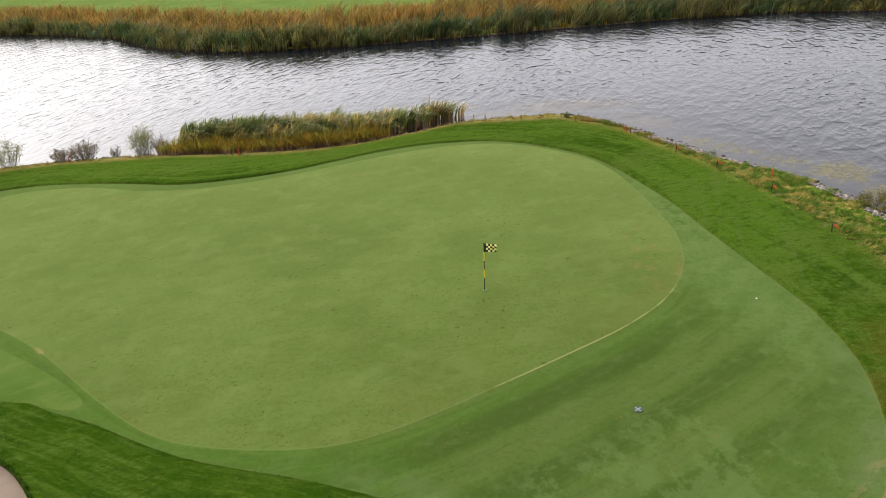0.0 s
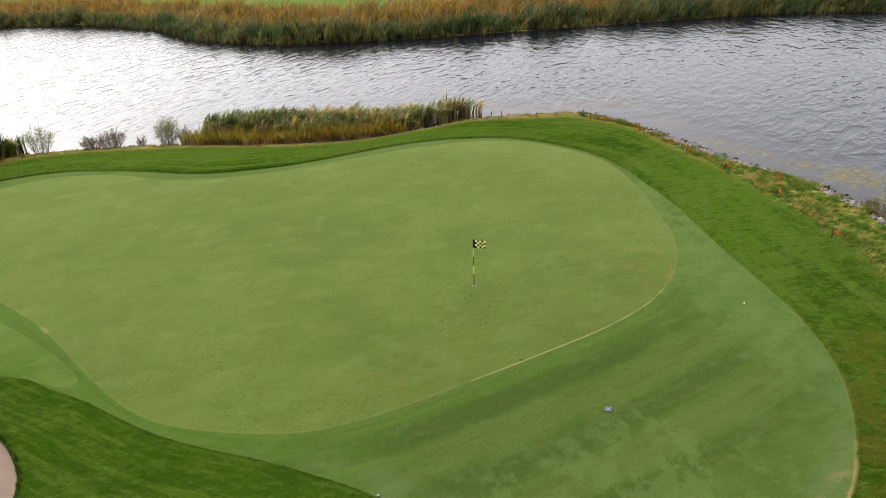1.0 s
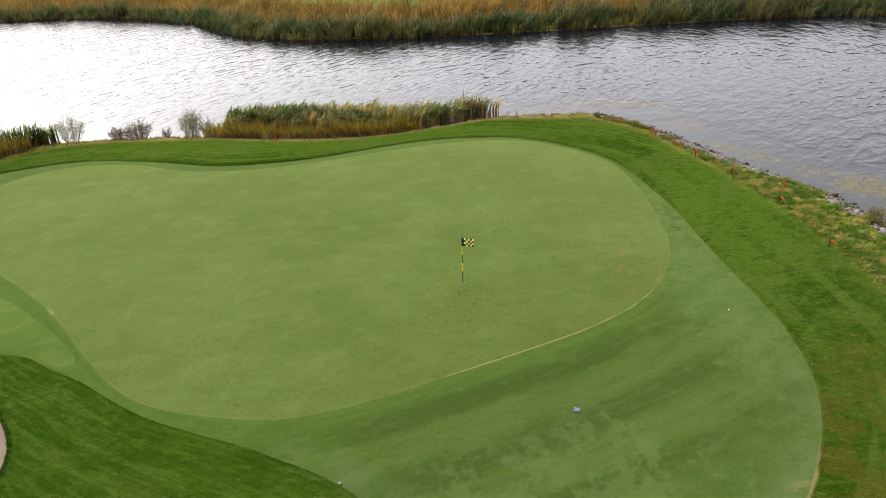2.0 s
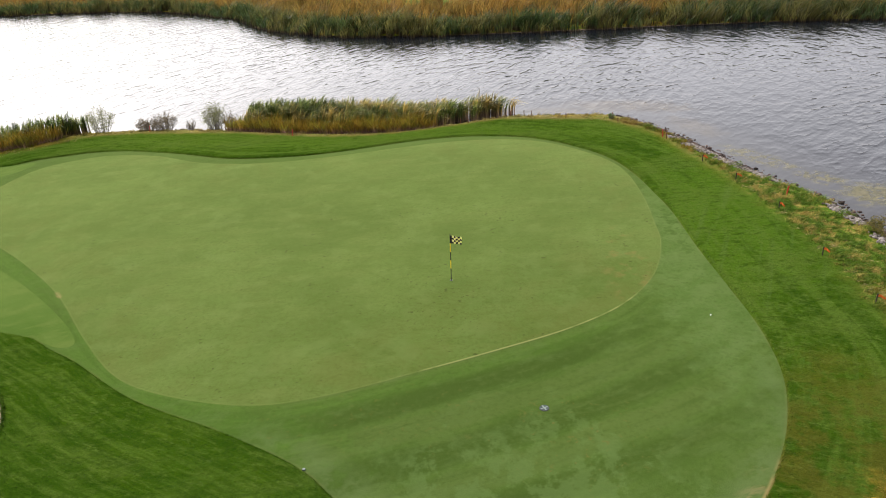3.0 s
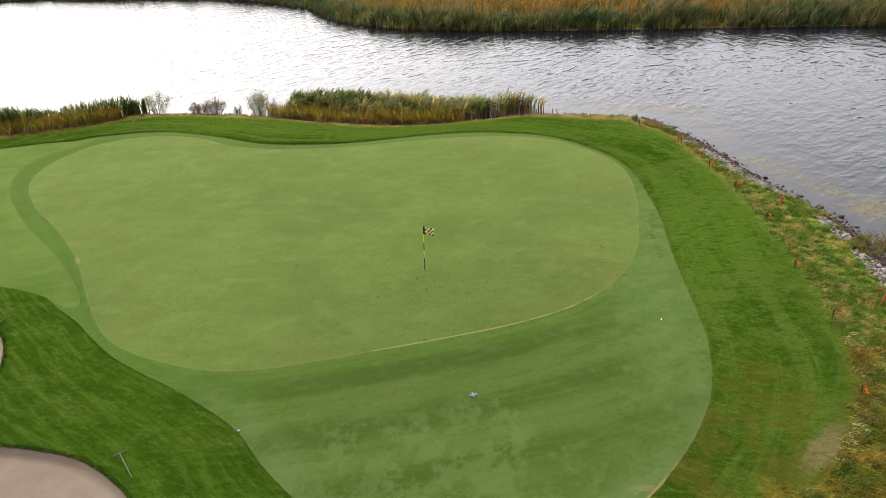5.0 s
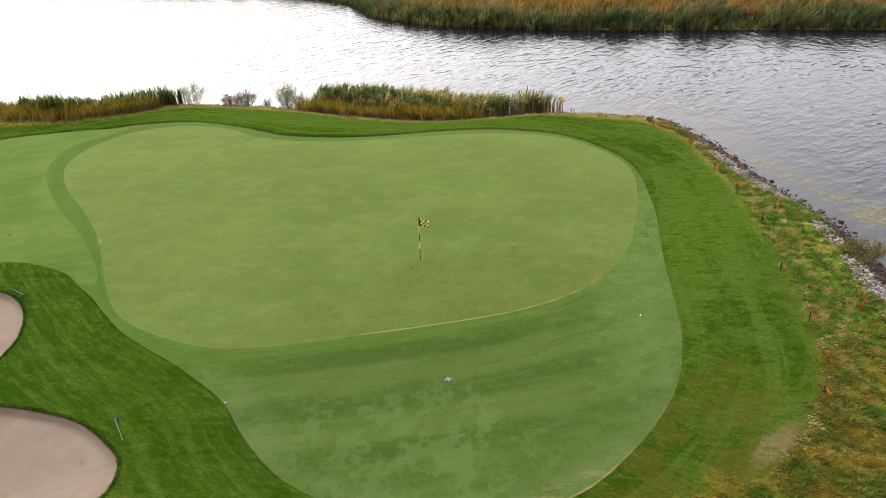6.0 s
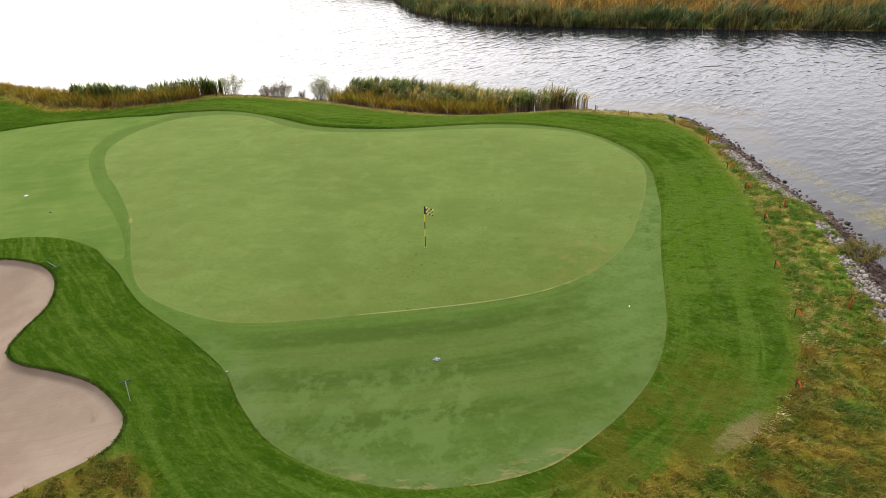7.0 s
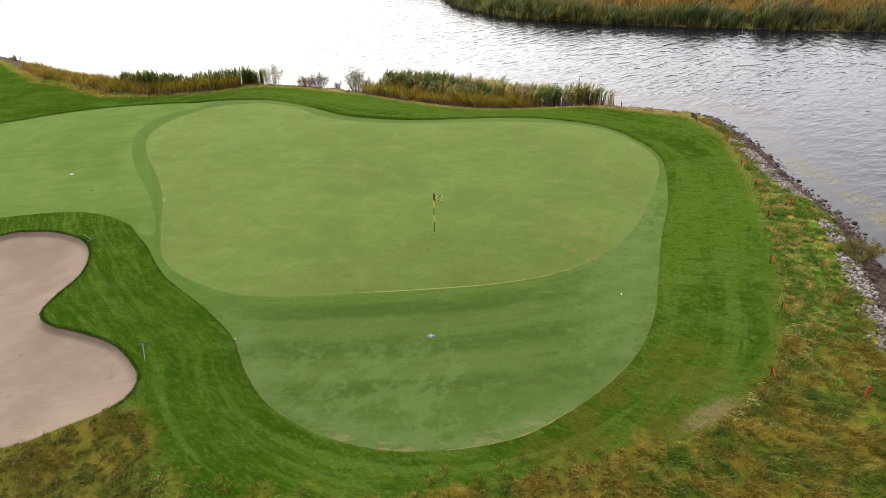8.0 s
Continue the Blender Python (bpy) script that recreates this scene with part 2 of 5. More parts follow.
def turf_fairway():
    m = Nodes("fairway_turf")
    base = m.mix(m.ramp(m.noise(0.2, 4, 0.6), 0.35, 0.68), (0.0270, 0.0550, 0.0066), (0.0480, 0.0770, 0.0135))
    base = m.mix(m.math('MULTIPLY', m.ramp(m.noise(0.9, 6, 0.7, m.mapped((0.4, 1.4, 1), 30)), 0.46, 0.62), 0.6), base, (0.0580, 0.0810, 0.0165))
    base = m.mix(m.math('MULTIPLY', m.ramp(m.noise(7.0, 5, 0.75), 0.46, 0.7), 0.4), base, (0.0271, 0.0489, 0.0060))
    fine = m.noise(1.0, 3, 0.6, m.contour("edge", 0.9, 0.12, 5.0), 0.2)
    base = m.mix(m.math('MULTIPLY', m.ramp(fine, 0.48, 0.64), 0.40), base, (0.0263, 0.0546, 0.0056))
    return mown(m, base, 45.0, 0.015)


def rough_colour(m):
    base = m.mix(m.ramp(m.noise(0.22, 4, 0.6), 0.35, 0.68), (0.0170, 0.0420, 0.0016), (0.0285, 0.0600, 0.0027))
    base = m.mix(m.math('MULTIPLY', m.spot(12.0, 36.0, 4.5, 16.0), 0.85), base, (0.0423, 0.0846, 0.0060))
    base = m.mix(m.math('MULTIPLY', m.spot(-12.0, 47.0, 28.0, 4.5), 0.75), base, (0.0480, 0.0860, 0.0075))
    stripe = m.noise(1.0, 4, 0.6, m.contour("outer", 1.5, 0.09, 2.0), 0.3)
    close = m.ramp(m.attr("outer"), 11.0, 6.0)
    base = m.mix(m.math('MULTIPLY', m.math('MULTIPLY', m.ramp(stripe, 0.49, 0.62), close), 0.70), base, (0.0521, 0.0890, 0.0105))
    base = m.mix(m.math('MULTIPLY', m.math('MULTIPLY', m.ramp(stripe, 0.46, 0.34), close), 0.55), base, (0.0140, 0.0370, 0.0022))
    mottle = m.noise(0.30, 5, 0.66, m.mapped((0.6, 1.3, 1), 20, (3, 3, 0)))
    base = m.mix(m.math('MULTIPLY', m.ramp(mottle, 0.48, 0.62), 0.45), base, (0.0560, 0.0850, 0.0130))
    tracks = m.noise(1.0, 3, 0.55, m.mapped((2.2, 0.10, 1), -12, (1, 1, 0)), 0.15)
    base = m.mix(m.math('MULTIPLY', m.math('MULTIPLY', m.ramp(tracks, 0.56, 0.66), m.spot(13.0, 30.0, 4.0, 15.0, 10)), 0.35), base, (0.0620, 0.0960, 0.0210))
    comb = m.noise(1.0, 3, 0.6, m.contour("outer", 0.22, 2.3, 4.0), 0.25)
    base = m.mix(m.math('MULTIPLY', m.math('MULTIPLY', m.ramp(comb, 0.50, 0.62), m.spot(13.0, 31.0, 5.0, 20.0, 8)), 0.34), base, (0.0600, 0.0980, 0.0150))
    streak = m.noise(1.6, 6, 0.72, m.mapped((0.35, 1.4, 1), 8), 0.5)
    base = m.mix(m.math('MULTIPLY', m.ramp(streak, 0.48, 0.66), 0.38), base, (0.0512, 0.0910, 0.0112))
    dark = m.noise(2.8, 6, 0.76, m.mapped((0.5, 1.3, 1), 20, (5, 2, 0)))
    base = m.mix(m.math('MULTIPLY', m.ramp(dark, 0.50, 0.64), 0.55), base, (0.0121, 0.0310, 0.0019))
    lit = m.noise(5.0, 6, 0.76, m.mapped((0.45, 1.3, 1), -15, (1, 6, 0)))
    base = m.mix(m.math('MULTIPLY', m.ramp(lit, 0.51, 0.64), 0.55), base, (0.0689, 0.0995, 0.0169))
    lines = m.noise(1.0, 4, 0.64, m.contour("outer", 4.5, 0.45, 7.0), 0.3)
    close = m.math('MULTIPLY', close, m.spot(-16.0, 22.0, 27.0, 26.0))
    base = m.mix(m.math('MULTIPLY', m.math('MULTIPLY', m.ramp(lines, 0.50, 0.64), close), 0.45), base, (0.0620, 0.0980, 0.0130))
    base = m.mix(m.math('MULTIPLY', m.math('MULTIPLY', m.ramp(lines, 0.46, 0.34), close), 0.40), base, (0.0130, 0.0340, 0.0018))
    # lens falloff at the corner put into the south-western rough as darker green
    corner_dim = m.math('MULTIPLY', m.spot(-9.0, 15.0, 16.0, 6.5, -25), m.ramp(m.noise(0.5, 4, 0.62), 0.36, 0.58))
    base = m.mix(m.math('MULTIPLY', corner_dim, 0.30), base, (0.0150, 0.0430, 0.0017))
    near = m.math('MULTIPLY', m.ramp(m.attr("shore"), 5.5, 1.0), m.ramp(m.attr("mow"), 1.3, 0.2))
    tan = m.math('MULTIPLY', m.ramp(m.noise(1.1, 5, 0.65), 0.40, 0.60), near)
    base = m.mix(m.math('MULTIPLY', tan, 0.60), base, (0.1132, 0.1015, 0.0148))
    foot = m.math('MULTIPLY', m.ramp(m.attr("shore"), 4.0, 2.4), m.math('MULTIPLY', m.ramp(m.noise(1.7, 5, 0.7), 0.34, 0.52), m.ramp(m.attr("mow"), 0.6, 0.0)))
    base = m.mix(m.math('MULTIPLY', foot, 0.9), base, (0.1395, 0.1220, 0.0360))
    south = m.math('MULTIPLY', m.ramp(m.noise(0.8, 5, 0.7), 0.40, 0.58), m.spot(13.4, 16.5, 4.0, 8.0))
    return m.mix(m.math('MULTIPLY', south, 0.60), base, (0.0670, 0.0592, 0.0090))


def turf_rough():
    """Mown rough: saturated green, streaky, thinning to tan earth in worn places."""
    m = Nodes("mown_rough")
    base = mow_blend(m, rough_colour(m), long_colour(m))
    base = m.mix(m.math('MULTIPLY', m.ramp(m.noise(12.0, 4, 0.75), 0.44, 0.68), 0.35), base, (0.0110, 0.0235, 0.0013))
    bare = m.math('MULTIPLY', m.math('MAXIMUM', m.spot(15.2, 18.5, 1.7, 0.48, 64), m.math('MULTIPLY', m.spot(15.9, 18.9, 2.0, 0.35, 58), 0.5)), m.ramp(m.noise(2.5, 5, 0.7), 0.30, 0.56))
    base = m.mix(m.math('MULTIPLY', bare, 0.75), base, (0.1350, 0.1000, 0.0480))
    base = worn_rim(m, base, 0.08)
    m.put("Base Color", base).put("Roughness", 0.9).put("Specular IOR Level", 0.0)
    bloom(m, 0.012)
    m.bump(m.math('ADD', m.noise(22.0, 5, 0.75), m.math('MULTIPLY', m.noise(5.0, 4, 0.7), 2.0)), 1.0, 0.07)
    return m.mat


def long_colour(m):
    """Unmown grass: green, amber and rust in patches, bleached along the northern foot."""
    base = m.mix(m.ramp(m.noise(0.42, 5, 0.65), 0.38, 0.62), (0.0500, 0.0800, 0.0070), (0.1280, 0.0960, 0.0120))
    base = m.mix(m.math('MULTIPLY', m.ramp(m.noise(1.5, 5, 0.68, None, 0.6), 0.46, 0.66), 0.60), base, (0.1950, 0.1350, 0.0270))
    base = m.mix(m.math('MULTIPLY', m.ramp(m.noise(0.7, 5, 0.66, m.mapped((1, 1, 1), 0, (7, 3, 0))), 0.48, 0.62), 0.75), base, (0.0400, 0.0780, 0.0100))
    base = m.mix(m.math('MULTIPLY', m.ramp(m.noise(2.6, 5, 0.7, m.mapped((0.5, 1.4, 1), 25, (4, 4, 0))), 0.54, 0.68), 0.38), base, (0.2650, 0.2000, 0.0560))
    base = m.mix(m.math('MULTIPLY', m.ramp(m.noise(0.5, 4, 0.6, m.mapped((1, 1, 1), 0, (2, 8, 0))), 0.46, 0.62), 0.60), base, (0.1300, 0.0760, 0.0115))
    base = m.mix(m.math('MULTIPLY', m.spot(15.8, 36.0, 5.5, 17.0, 10), 0.88), base, m.mix(m.ramp(m.noise(1.8, 5, 0.66), 0.47, 0.63), (0.0580, 0.1150, 0.0115), (0.2600, 0.2050, 0.0560)))
    base = m.mix(m.math('MULTIPLY', m.spot(-3.5, 6.5, 9.0, 4.5), 0.6), base, m.mix(m.ramp(m.noise(1.3, 5, 0.7), 0.40, 0.62), (0.0480, 0.0660, 0.0085), (0.1050, 0.0850, 0.0150)))
    foot = m.math('MULTIPLY', m.spot(-14.0, 50.5, 34.0, 4.5), m.ramp(m.noise(1.4, 5, 0.7), 0.36, 0.56))
    base = m.mix(m.math('MULTIPLY', foot, 0.75), base, (0.2100, 0.1680, 0.0620))
    return base


def mow_blend(m, short, tall):
    """Mown grass gives way to bank grass along an uneven line, raggedest in the south."""
    ragged = m.math('ADD', 0.5, m.math('MULTIPLY', m.spot(8.0, 12.0, 12.0, 9.0), 2.2))
    d = m.math('ADD', m.attr("mow"), m.math('MULTIPLY', m.math('SUBTRACT', m.noise(0.9, 5, 0.7), 0.5), m.math('MULTIPLY', ragged, 2.6)))
    return m.mix(m.ramp(d, 0.8, -0.8), short, tall)


def turf_long():
    """Unmown bank grass: tawny, straw and green tufts."""
    m = Nodes("bank_grass_ground")
    base = mow_blend(m, rough_colour(m), long_colour(m))
    base = m.mix(m.math('MULTIPLY', m.ramp(m.noise(14.0, 4, 0.7), 0.42, 0.7), 0.45), base, (0.0235, 0.0266, 0.0047))
    wet = m.math('MULTIPLY', m.ramp(m.math('ADD', m.attr("shore"), m.math('MULTIPLY', m.noise(1.2, 3), 0.8)), 2.05, 1.4), 1.0)
    base = m.mix(wet, base, m.mix(m.ramp(m.noise(6.0, 4, 0.7), 0.4, 0.65), (0.046, 0.033, 0.026), (0.105, 0.080, 0.066)))
    m.put("Base Color", base).put("Roughness", 0.9).put("Specular IOR Level", 0.0)
    m.bump(m.noise(9.0, 5, 0.75), 1.0, 0.12)
    return m.mat


def blade_mat(name, kind):
    """Grass blades: the colour of the sward they grow in, each blade a little different."""
    m = Nodes(name)
    base = mow_blend(m, rough_colour(m), long_colour(m)) if kind == "rough" else long_colour(m)
    r = m.island()
    base = m.mix(1.0, base, m.mix(r, (0.70, 0.70, 0.70), (1.60, 1.58, 1.45)), 'MULTIPLY')
    return leafy(m, base)


def reed_mat(name, low, mid, tip, patch, amount=0.6, patch_scale=0.5, gloss=0.22):
    """Reeds: colour from the dead base up to the tip, in patches, each blade a little different."""
    m = Nodes(name)
    a = m.attr("along")
    mixed = m.math('ADD', m.noise(patch_scale, 3, 0.6), m.math('MULTIPLY', m.math('SUBTRACT', m.attr("shade"), 1.0), 0.22))
    body = m.mix(m.math('MULTIPLY', m.ramp(mixed, 0.42, 0.60), amount), mid, patch)
    col = m.mix(m.ramp(a, 0.12, 0.46), low, body)
    col = m.mix(m.ramp(a, 0.82, 1.0), col, tip)
    col = m.mix(1.0, col, m.mix(m.island(), (0.40, 0.40, 0.38), (1.65, 1.6, 1.5)), 'MULTIPLY')
    tone = m.n.new("ShaderNodeHueSaturation")
    m.l.new(col, tone.inputs["Color"])
    m.l.new(m.attr("shade"), tone.inputs["Value"])
    return leafy(m, tone.outputs[0], 0.45, gloss, 0.38)


def sand_mat():
    m = Nodes("bunker_sand")
    base = m.mix(m.ramp(m.noise(0.35, 4, 0.6), 0.35, 0.65), (0.1229, 0.0926, 0.0684), (0.1517, 0.1182, 0.0893))
    rake_marks = m.noise(1.6, 4, 0.6, m.mapped((0.15, 2.5, 1), 35))
    base = m.mix(m.math('MULTIPLY', m.ramp(rake_marks, 0.50, 0.72), 0.40), base, (0.1171, 0.0906, 0.0646))
    base = m.mix(m.math('MULTIPLY', m.ramp(m.noise(1.3, 3), 0.66, 0.74), 0.5), base, (0.0941, 0.0729, 0.0532))
    # dark brown lip line: cut soil, with the edge's shadow in its colour
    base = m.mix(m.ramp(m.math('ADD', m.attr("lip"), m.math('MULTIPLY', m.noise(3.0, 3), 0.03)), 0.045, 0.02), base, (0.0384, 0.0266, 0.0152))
    m.put("Base Color", base).put("Roughness", 0.95).put("Specular IOR Level", 0.0)
    m.bump(m.math('ADD', m.noise(60.0, 4, 0.7), m.math('MULTIPLY', m.noise(3.0, 3, 0.6, m.mapped((0.3, 4, 1), 35)), 2.0)), 0.4, 0.02)
    return m.mat


def water_mat():
    """Wind-ruffled lake: dark body, silt off the point, matt floating weed near the bank."""
    m = Nodes("lake_water")
    s = m.attr("shore")
    base = m.mix(m.math('MULTIPLY', m.ramp(s, 5.5, 0.5), 0.9), (0.004, 0.005, 0.007), (0.012, 0.011, 0.010))
    silt = m.math('MAXIMUM', m.spot(7.8, 55.0, 6.0, 1.9, -12), m.math('MAXIMUM', m.math('MULTIPLY', m.spot(2.5, 54.4, 5.5, 1.0), 0.8), m.math('MULTIPLY', m.spot(11.9, 49.6, 3.6, 1.4, -58), 0.75)))
    base = m.mix(m.math('MULTIPLY', silt, 0.75), base, m.mix(m.ramp(m.noise(1.4, 5, 0.7), 0.40, 0.62), (0.040, 0.033, 0.024), (0.080, 0.067, 0.048)))
    tuft = m.noise(2.3, 6, 0.74, None, 0.5)
    band = m.math('MAXIMUM', m.math('MULTIPLY', m.spot(14.9, 43.4, 3.6, 1.1, -52), 0.85), m.math('MULTIPLY', m.spot(17.6, 40.2, 2.0, 1.0, -40), 0.9))
    mats = m.math('MAXIMUM', m.spot(19.6, 37.9, 1.9, 2.0, 30), m.math('MAXIMUM', m.spot(20.6, 34.2, 1.2, 2.4, 20), m.math('MULTIPLY', m.spot(21.9, 29.5, 1.2, 3.0, 14), 0.8)))
    weed = m.math('MAXIMUM', m.math('MULTIPLY', band, m.ramp(tuft, 0.43, 0.56)), m.math('MULTIPLY', mats, m.ramp(tuft, 0.32, 0.54)))
    base = m.mix(m.math('MULTIPLY', weed, 0.9), base, m.mix(m.ramp(m.noise(5.0, 4, 0.7), 0.42, 0.60), (0.046, 0.042, 0.013), (0.095, 0.082, 0.032)))
    m.put("Base Color", base).put("Roughness", m.math('ADD', m.math('MULTIPLY', weed, 0.30), 0.08)).put("IOR", 1.333)
    m.put("Specular IOR Level", m.math('SUBTRACT', 0.49, m.math('MULTIPLY', m.math('MAXIMUM', weed, silt), 0.22)))

    def chop(vec, second, third):
        """Short-crested wavelets: sharp ridges with smaller chop between them."""
        n = m.noise(0.64, 2, 0.5, vec, 0.12)
        ridge = m.math('POWER', m.math('SUBTRACT', 1.0, m.math('ABSOLUTE', m.math('MULTIPLY', m.math('SUBTRACT', n, 0.55), 4.0))), 2.0)
        ridge = m.math('MULTIPLY', ridge, m.ramp(n, 0.30, 0.45))
        big = m.math('ADD', m.math('MULTIPLY', m.math('MAXIMUM', ridge, 0.0), 0.55), m.math('MULTIPLY', n, 0.45))
        mid = m.noise(1.8, 3, 0.6, second, 0.2)
        small = m.noise(5.0, 2, 0.6, third, 0.2)
        return m.math('ADD', m.math('ADD', big, m.math('MULTIPLY', mid, 0.62)), m.math('MULTIPLY', small, 0.10))

    def straight(turn):
        return chop(m.mapped((0.66, 1.30, 1), turn), m.mapped((0.66, 1.2, 1), turn + 10), m.mapped((0.5, 1.0, 1), turn - 10))

    def blend(fac, a, b):
        mx = m.n.new("ShaderNodeMix")
        for v, sock in ((fac, mx.inputs[0]), (a, mx.inputs[2]), (b, mx.inputs[3])):
            m.l.new(v, sock)
        return mx.outputs[0]

    split = m.n.new("ShaderNodeSeparateXYZ")
    m.l.new(m.pos, split.inputs[0])
    east = m.math('MULTIPLY', m.ramp(split.outputs[0], 6.0, 26.0), m.ramp(split.outputs[1], 72.0, 52.0))
    over = m.math('MULTIPLY', m.ramp(split.outputs[0], -25.0, 15.0), m.ramp(split.outputs[1], 68.0, 82.0))
    waves = blend(over, straight(CREST), straight(CREST + 24))
    waves = blend(east, waves, straight(CREST - 24))
    calm = m.ramp(s, 0.0, 6.0)
    gust = m.ramp(m.noise(0.05, 3, 0.6), 0.3, 0.7)
    lively = m.math('ADD', m.math('MULTIPLY', m.ramp(split.outputs[0], -25.0, 14.0), 0.45), 1.0)
    amp = m.math('MULTIPLY', m.math('MULTIPLY', m.math('ADD', m.math('MULTIPLY', calm, 0.75), 0.25), lively), m.math('ADD', m.math('MULTIPLY', gust, 0.4), 0.75))
    m.bump(m.math('MULTIPLY', waves, amp), 1.0, WAVE)
    return m.mat


def stone_mat(name, a, b):
    m = Nodes(name)
    base = m.mix(m.math('FRACT', m.math('ADD', m.rand(), m.island())), a, b)
    base = m.mix(m.math('MULTIPLY', m.ramp(m.noise(14.0, 4, 0.7), 0.45, 0.7), 0.5), base, tuple(c * 0.55 for c in a))
    m.put("Base Color", base).put("Roughness", 0.9).put("Specular IOR Level", 0.12)
    m.bump(m.noise(25.0, 4), 0.5, 0.02)
    return m.mat


M_GREEN, M_FRINGE, M_FAIR, M_ROUGH, M_LONG = turf_green(), turf_fringe(), turf_fairway(), turf_rough(), turf_long()
M_SAND, M_WATER = sand_mat(), water_mat()
M_BLADE, M_TUFT = blade_mat("rough_blades", "rough"), blade_mat("bank_blades", "long")
M_STRAW = reed_mat("straw", (0.12, 0.10, 0.03), (0.27, 0.23, 0.09), (0.38, 0.34, 0.18), (0.18, 0.16, 0.05), 0.5, 1.5)
M_REED = reed_mat("reed_green", (0.200, 0.138, 0.100), (0.100, 0.140, 0.034), (0.360, 0.330, 0.180), (0.270, 0.190, 0.052), 0.85, 0.5, 0.25)
M_REEDDARK = reed_mat("reed_dark", (0.090, 0.064, 0.034), (0.056, 0.088, 0.021), (0.170, 0.185, 0.080), (0.125, 0.125, 0.026), 0.6, 0.5, 0.12)
M_SEDGE = reed_mat("sedge_amber", (0.145, 0.088, 0.068), (0.180, 0.112, 0.016), (0.220, 0.165, 0.032), (0.118, 0.122, 0.016), 0.8, 0.9, 0.06)
M_FARREED = reed_mat("far_reed_green", (0.045, 0.034, 0.018), (0.036, 0.062, 0.019), (0.110, 0.126, 0.060), (0.105, 0.088, 0.026), 0.7, 0.22, 0.12)
M_FARTAN = reed_mat("far_reed_tan", (0.08, 0.052, 0.018), (0.190, 0.112, 0.026), (0.260, 0.160, 0.055), (0.115, 0.092, 0.022), 0.75, 0.16, 0.08)
M_PALE = stone_mat("pale_stone", (0.070, 0.057, 0.048), (0.255, 0.225, 0.200))
M_DARK = stone_mat("dark_stone", (0.016, 0.011, 0.009), (0.095, 0.066, 0.054))
M_YELLOW = plain("yellow_paint", (0.62, 0.43, 0.012), 0.35)
M_BLACK = plain("black_paint", (0.012, 0.012, 0.012), 0.4)
M_CLOTH_Y = plain("yellow_cloth", (0.60, 0.56, 0.17), 0.8)
M_CLOTH_K = plain("black_cloth", (0.012, 0.012, 0.010), 0.8)
M_WHITE = plain("white_plastic", (0.26, 0.26, 0.25), 0.35)
M_OFFWHITE = plain("worn_white_paint", (0.13, 0.15, 0.135), 0.6)
M_BALL = plain("white_ball", (0.5, 0.5, 0.48), 0.3, 0.0, 0.04)
M_LID = plain("weathered_white_lid", (0.19, 0.21, 0.17), 0.6)
M_GREY = plain("grey_metal", (0.035, 0.052, 0.042), 0.8, 0.0)
# near-black that stands for the shade inside hole and slots
M_PIT_SHADE = plain("pit_shade", (0.010, 0.010, 0.009), 0.9)
M_ORANGE = plain("orange_ribbon", (0.40, 0.085, 0.012), 0.5)
M_RED = plain("red_paint", (0.26, 0.026, 0.012), 0.45)
M_RUST = plain("rusty_brown_wood", (0.090, 0.034, 0.016), 0.8)
M_POST = plain("weathered_dark_wood", (0.024, 0.020, 0.012), 0.85)
M_HANDLE = plain("pale_green_handle", (0.050, 0.066, 0.042), 0.5)
M_RAKE = plain("dark_green_rake", (0.018, 0.040, 0.020), 0.8)
M_BARK = plain("shrub_bark", (0.085, 0.068, 0.056), 0.9)


def leaf_mat(name, a, b):
    m = Nodes(name)
    return leafy(m, m.mix(m.island(), a, b))


M_LEAF_PALE = leaf_mat("pale_olive_leaves", (0.085, 0.100, 0.030), (0.250, 0.245, 0.105))
M_LEAF_DUN = leaf_mat("dun_brown_leaves", (0.060, 0.048, 0.030), (0.175, 0.138, 0.082))
M_LEAF_WEED = leaf_mat("weed_leaves", (0.030, 0.060, 0.012), (0.085, 0.140, 0.030))
M_LEAF_GOLD = leaf_mat("gold_green_leaves", (0.050, 0.060, 0.010), (0.165, 0.125, 0.028))


# ---- the plan: outlines in metres ----


def closed(points, sub=6):
    """A smooth closed outline through a few points."""
    p = np.array(points, float)
    out = []
    for i in range(len(p)):
        a, b, c, d = p[i - 1], p[i], p[(i + 1) % len(p)], p[(i + 2) % len(p)]
        for k in range(sub):
            t = k / sub
            out.append(0.5 * (2 * b + (c - a) * t + (2 * a - 5 * b + 4 * c - d) * t * t + (3 * b - a - 3 * c + d) * t ** 3))
    return np.array(out)


GREEN = closed([(-11.1, 18.6), (-14.2, 20.9), (-18, 24.2), (-22.5, 27.3), (-27, 30.1), (-30.9, 33.4), (-32.7, 36.9), (-33.0, 39.6), (-32.6, 41.7),
                (-30.8, 43.5), (-28.6, 44.2), (-25, 43.5), (-20.6, 41.5), (-17.6, 41), (-15.2, 41.2), (-11, 42.3), (-6.9, 43.6), (-4.5, 44.5),
                (-1.4, 45.25), (0.8, 45.2), (2.7, 44.4), (5.3, 42.2), (6.8, 40.2), (7.6, 38), (8.2, 35), (8.5, 32.5), (8.7, 30.3), (8.3, 27.5),
                (7.1, 25.2), (5.2, 23.4), (2.6, 21.7), (0, 20), (-2.5, 18.5), (-5, 17.6), (-8, 17.7)])
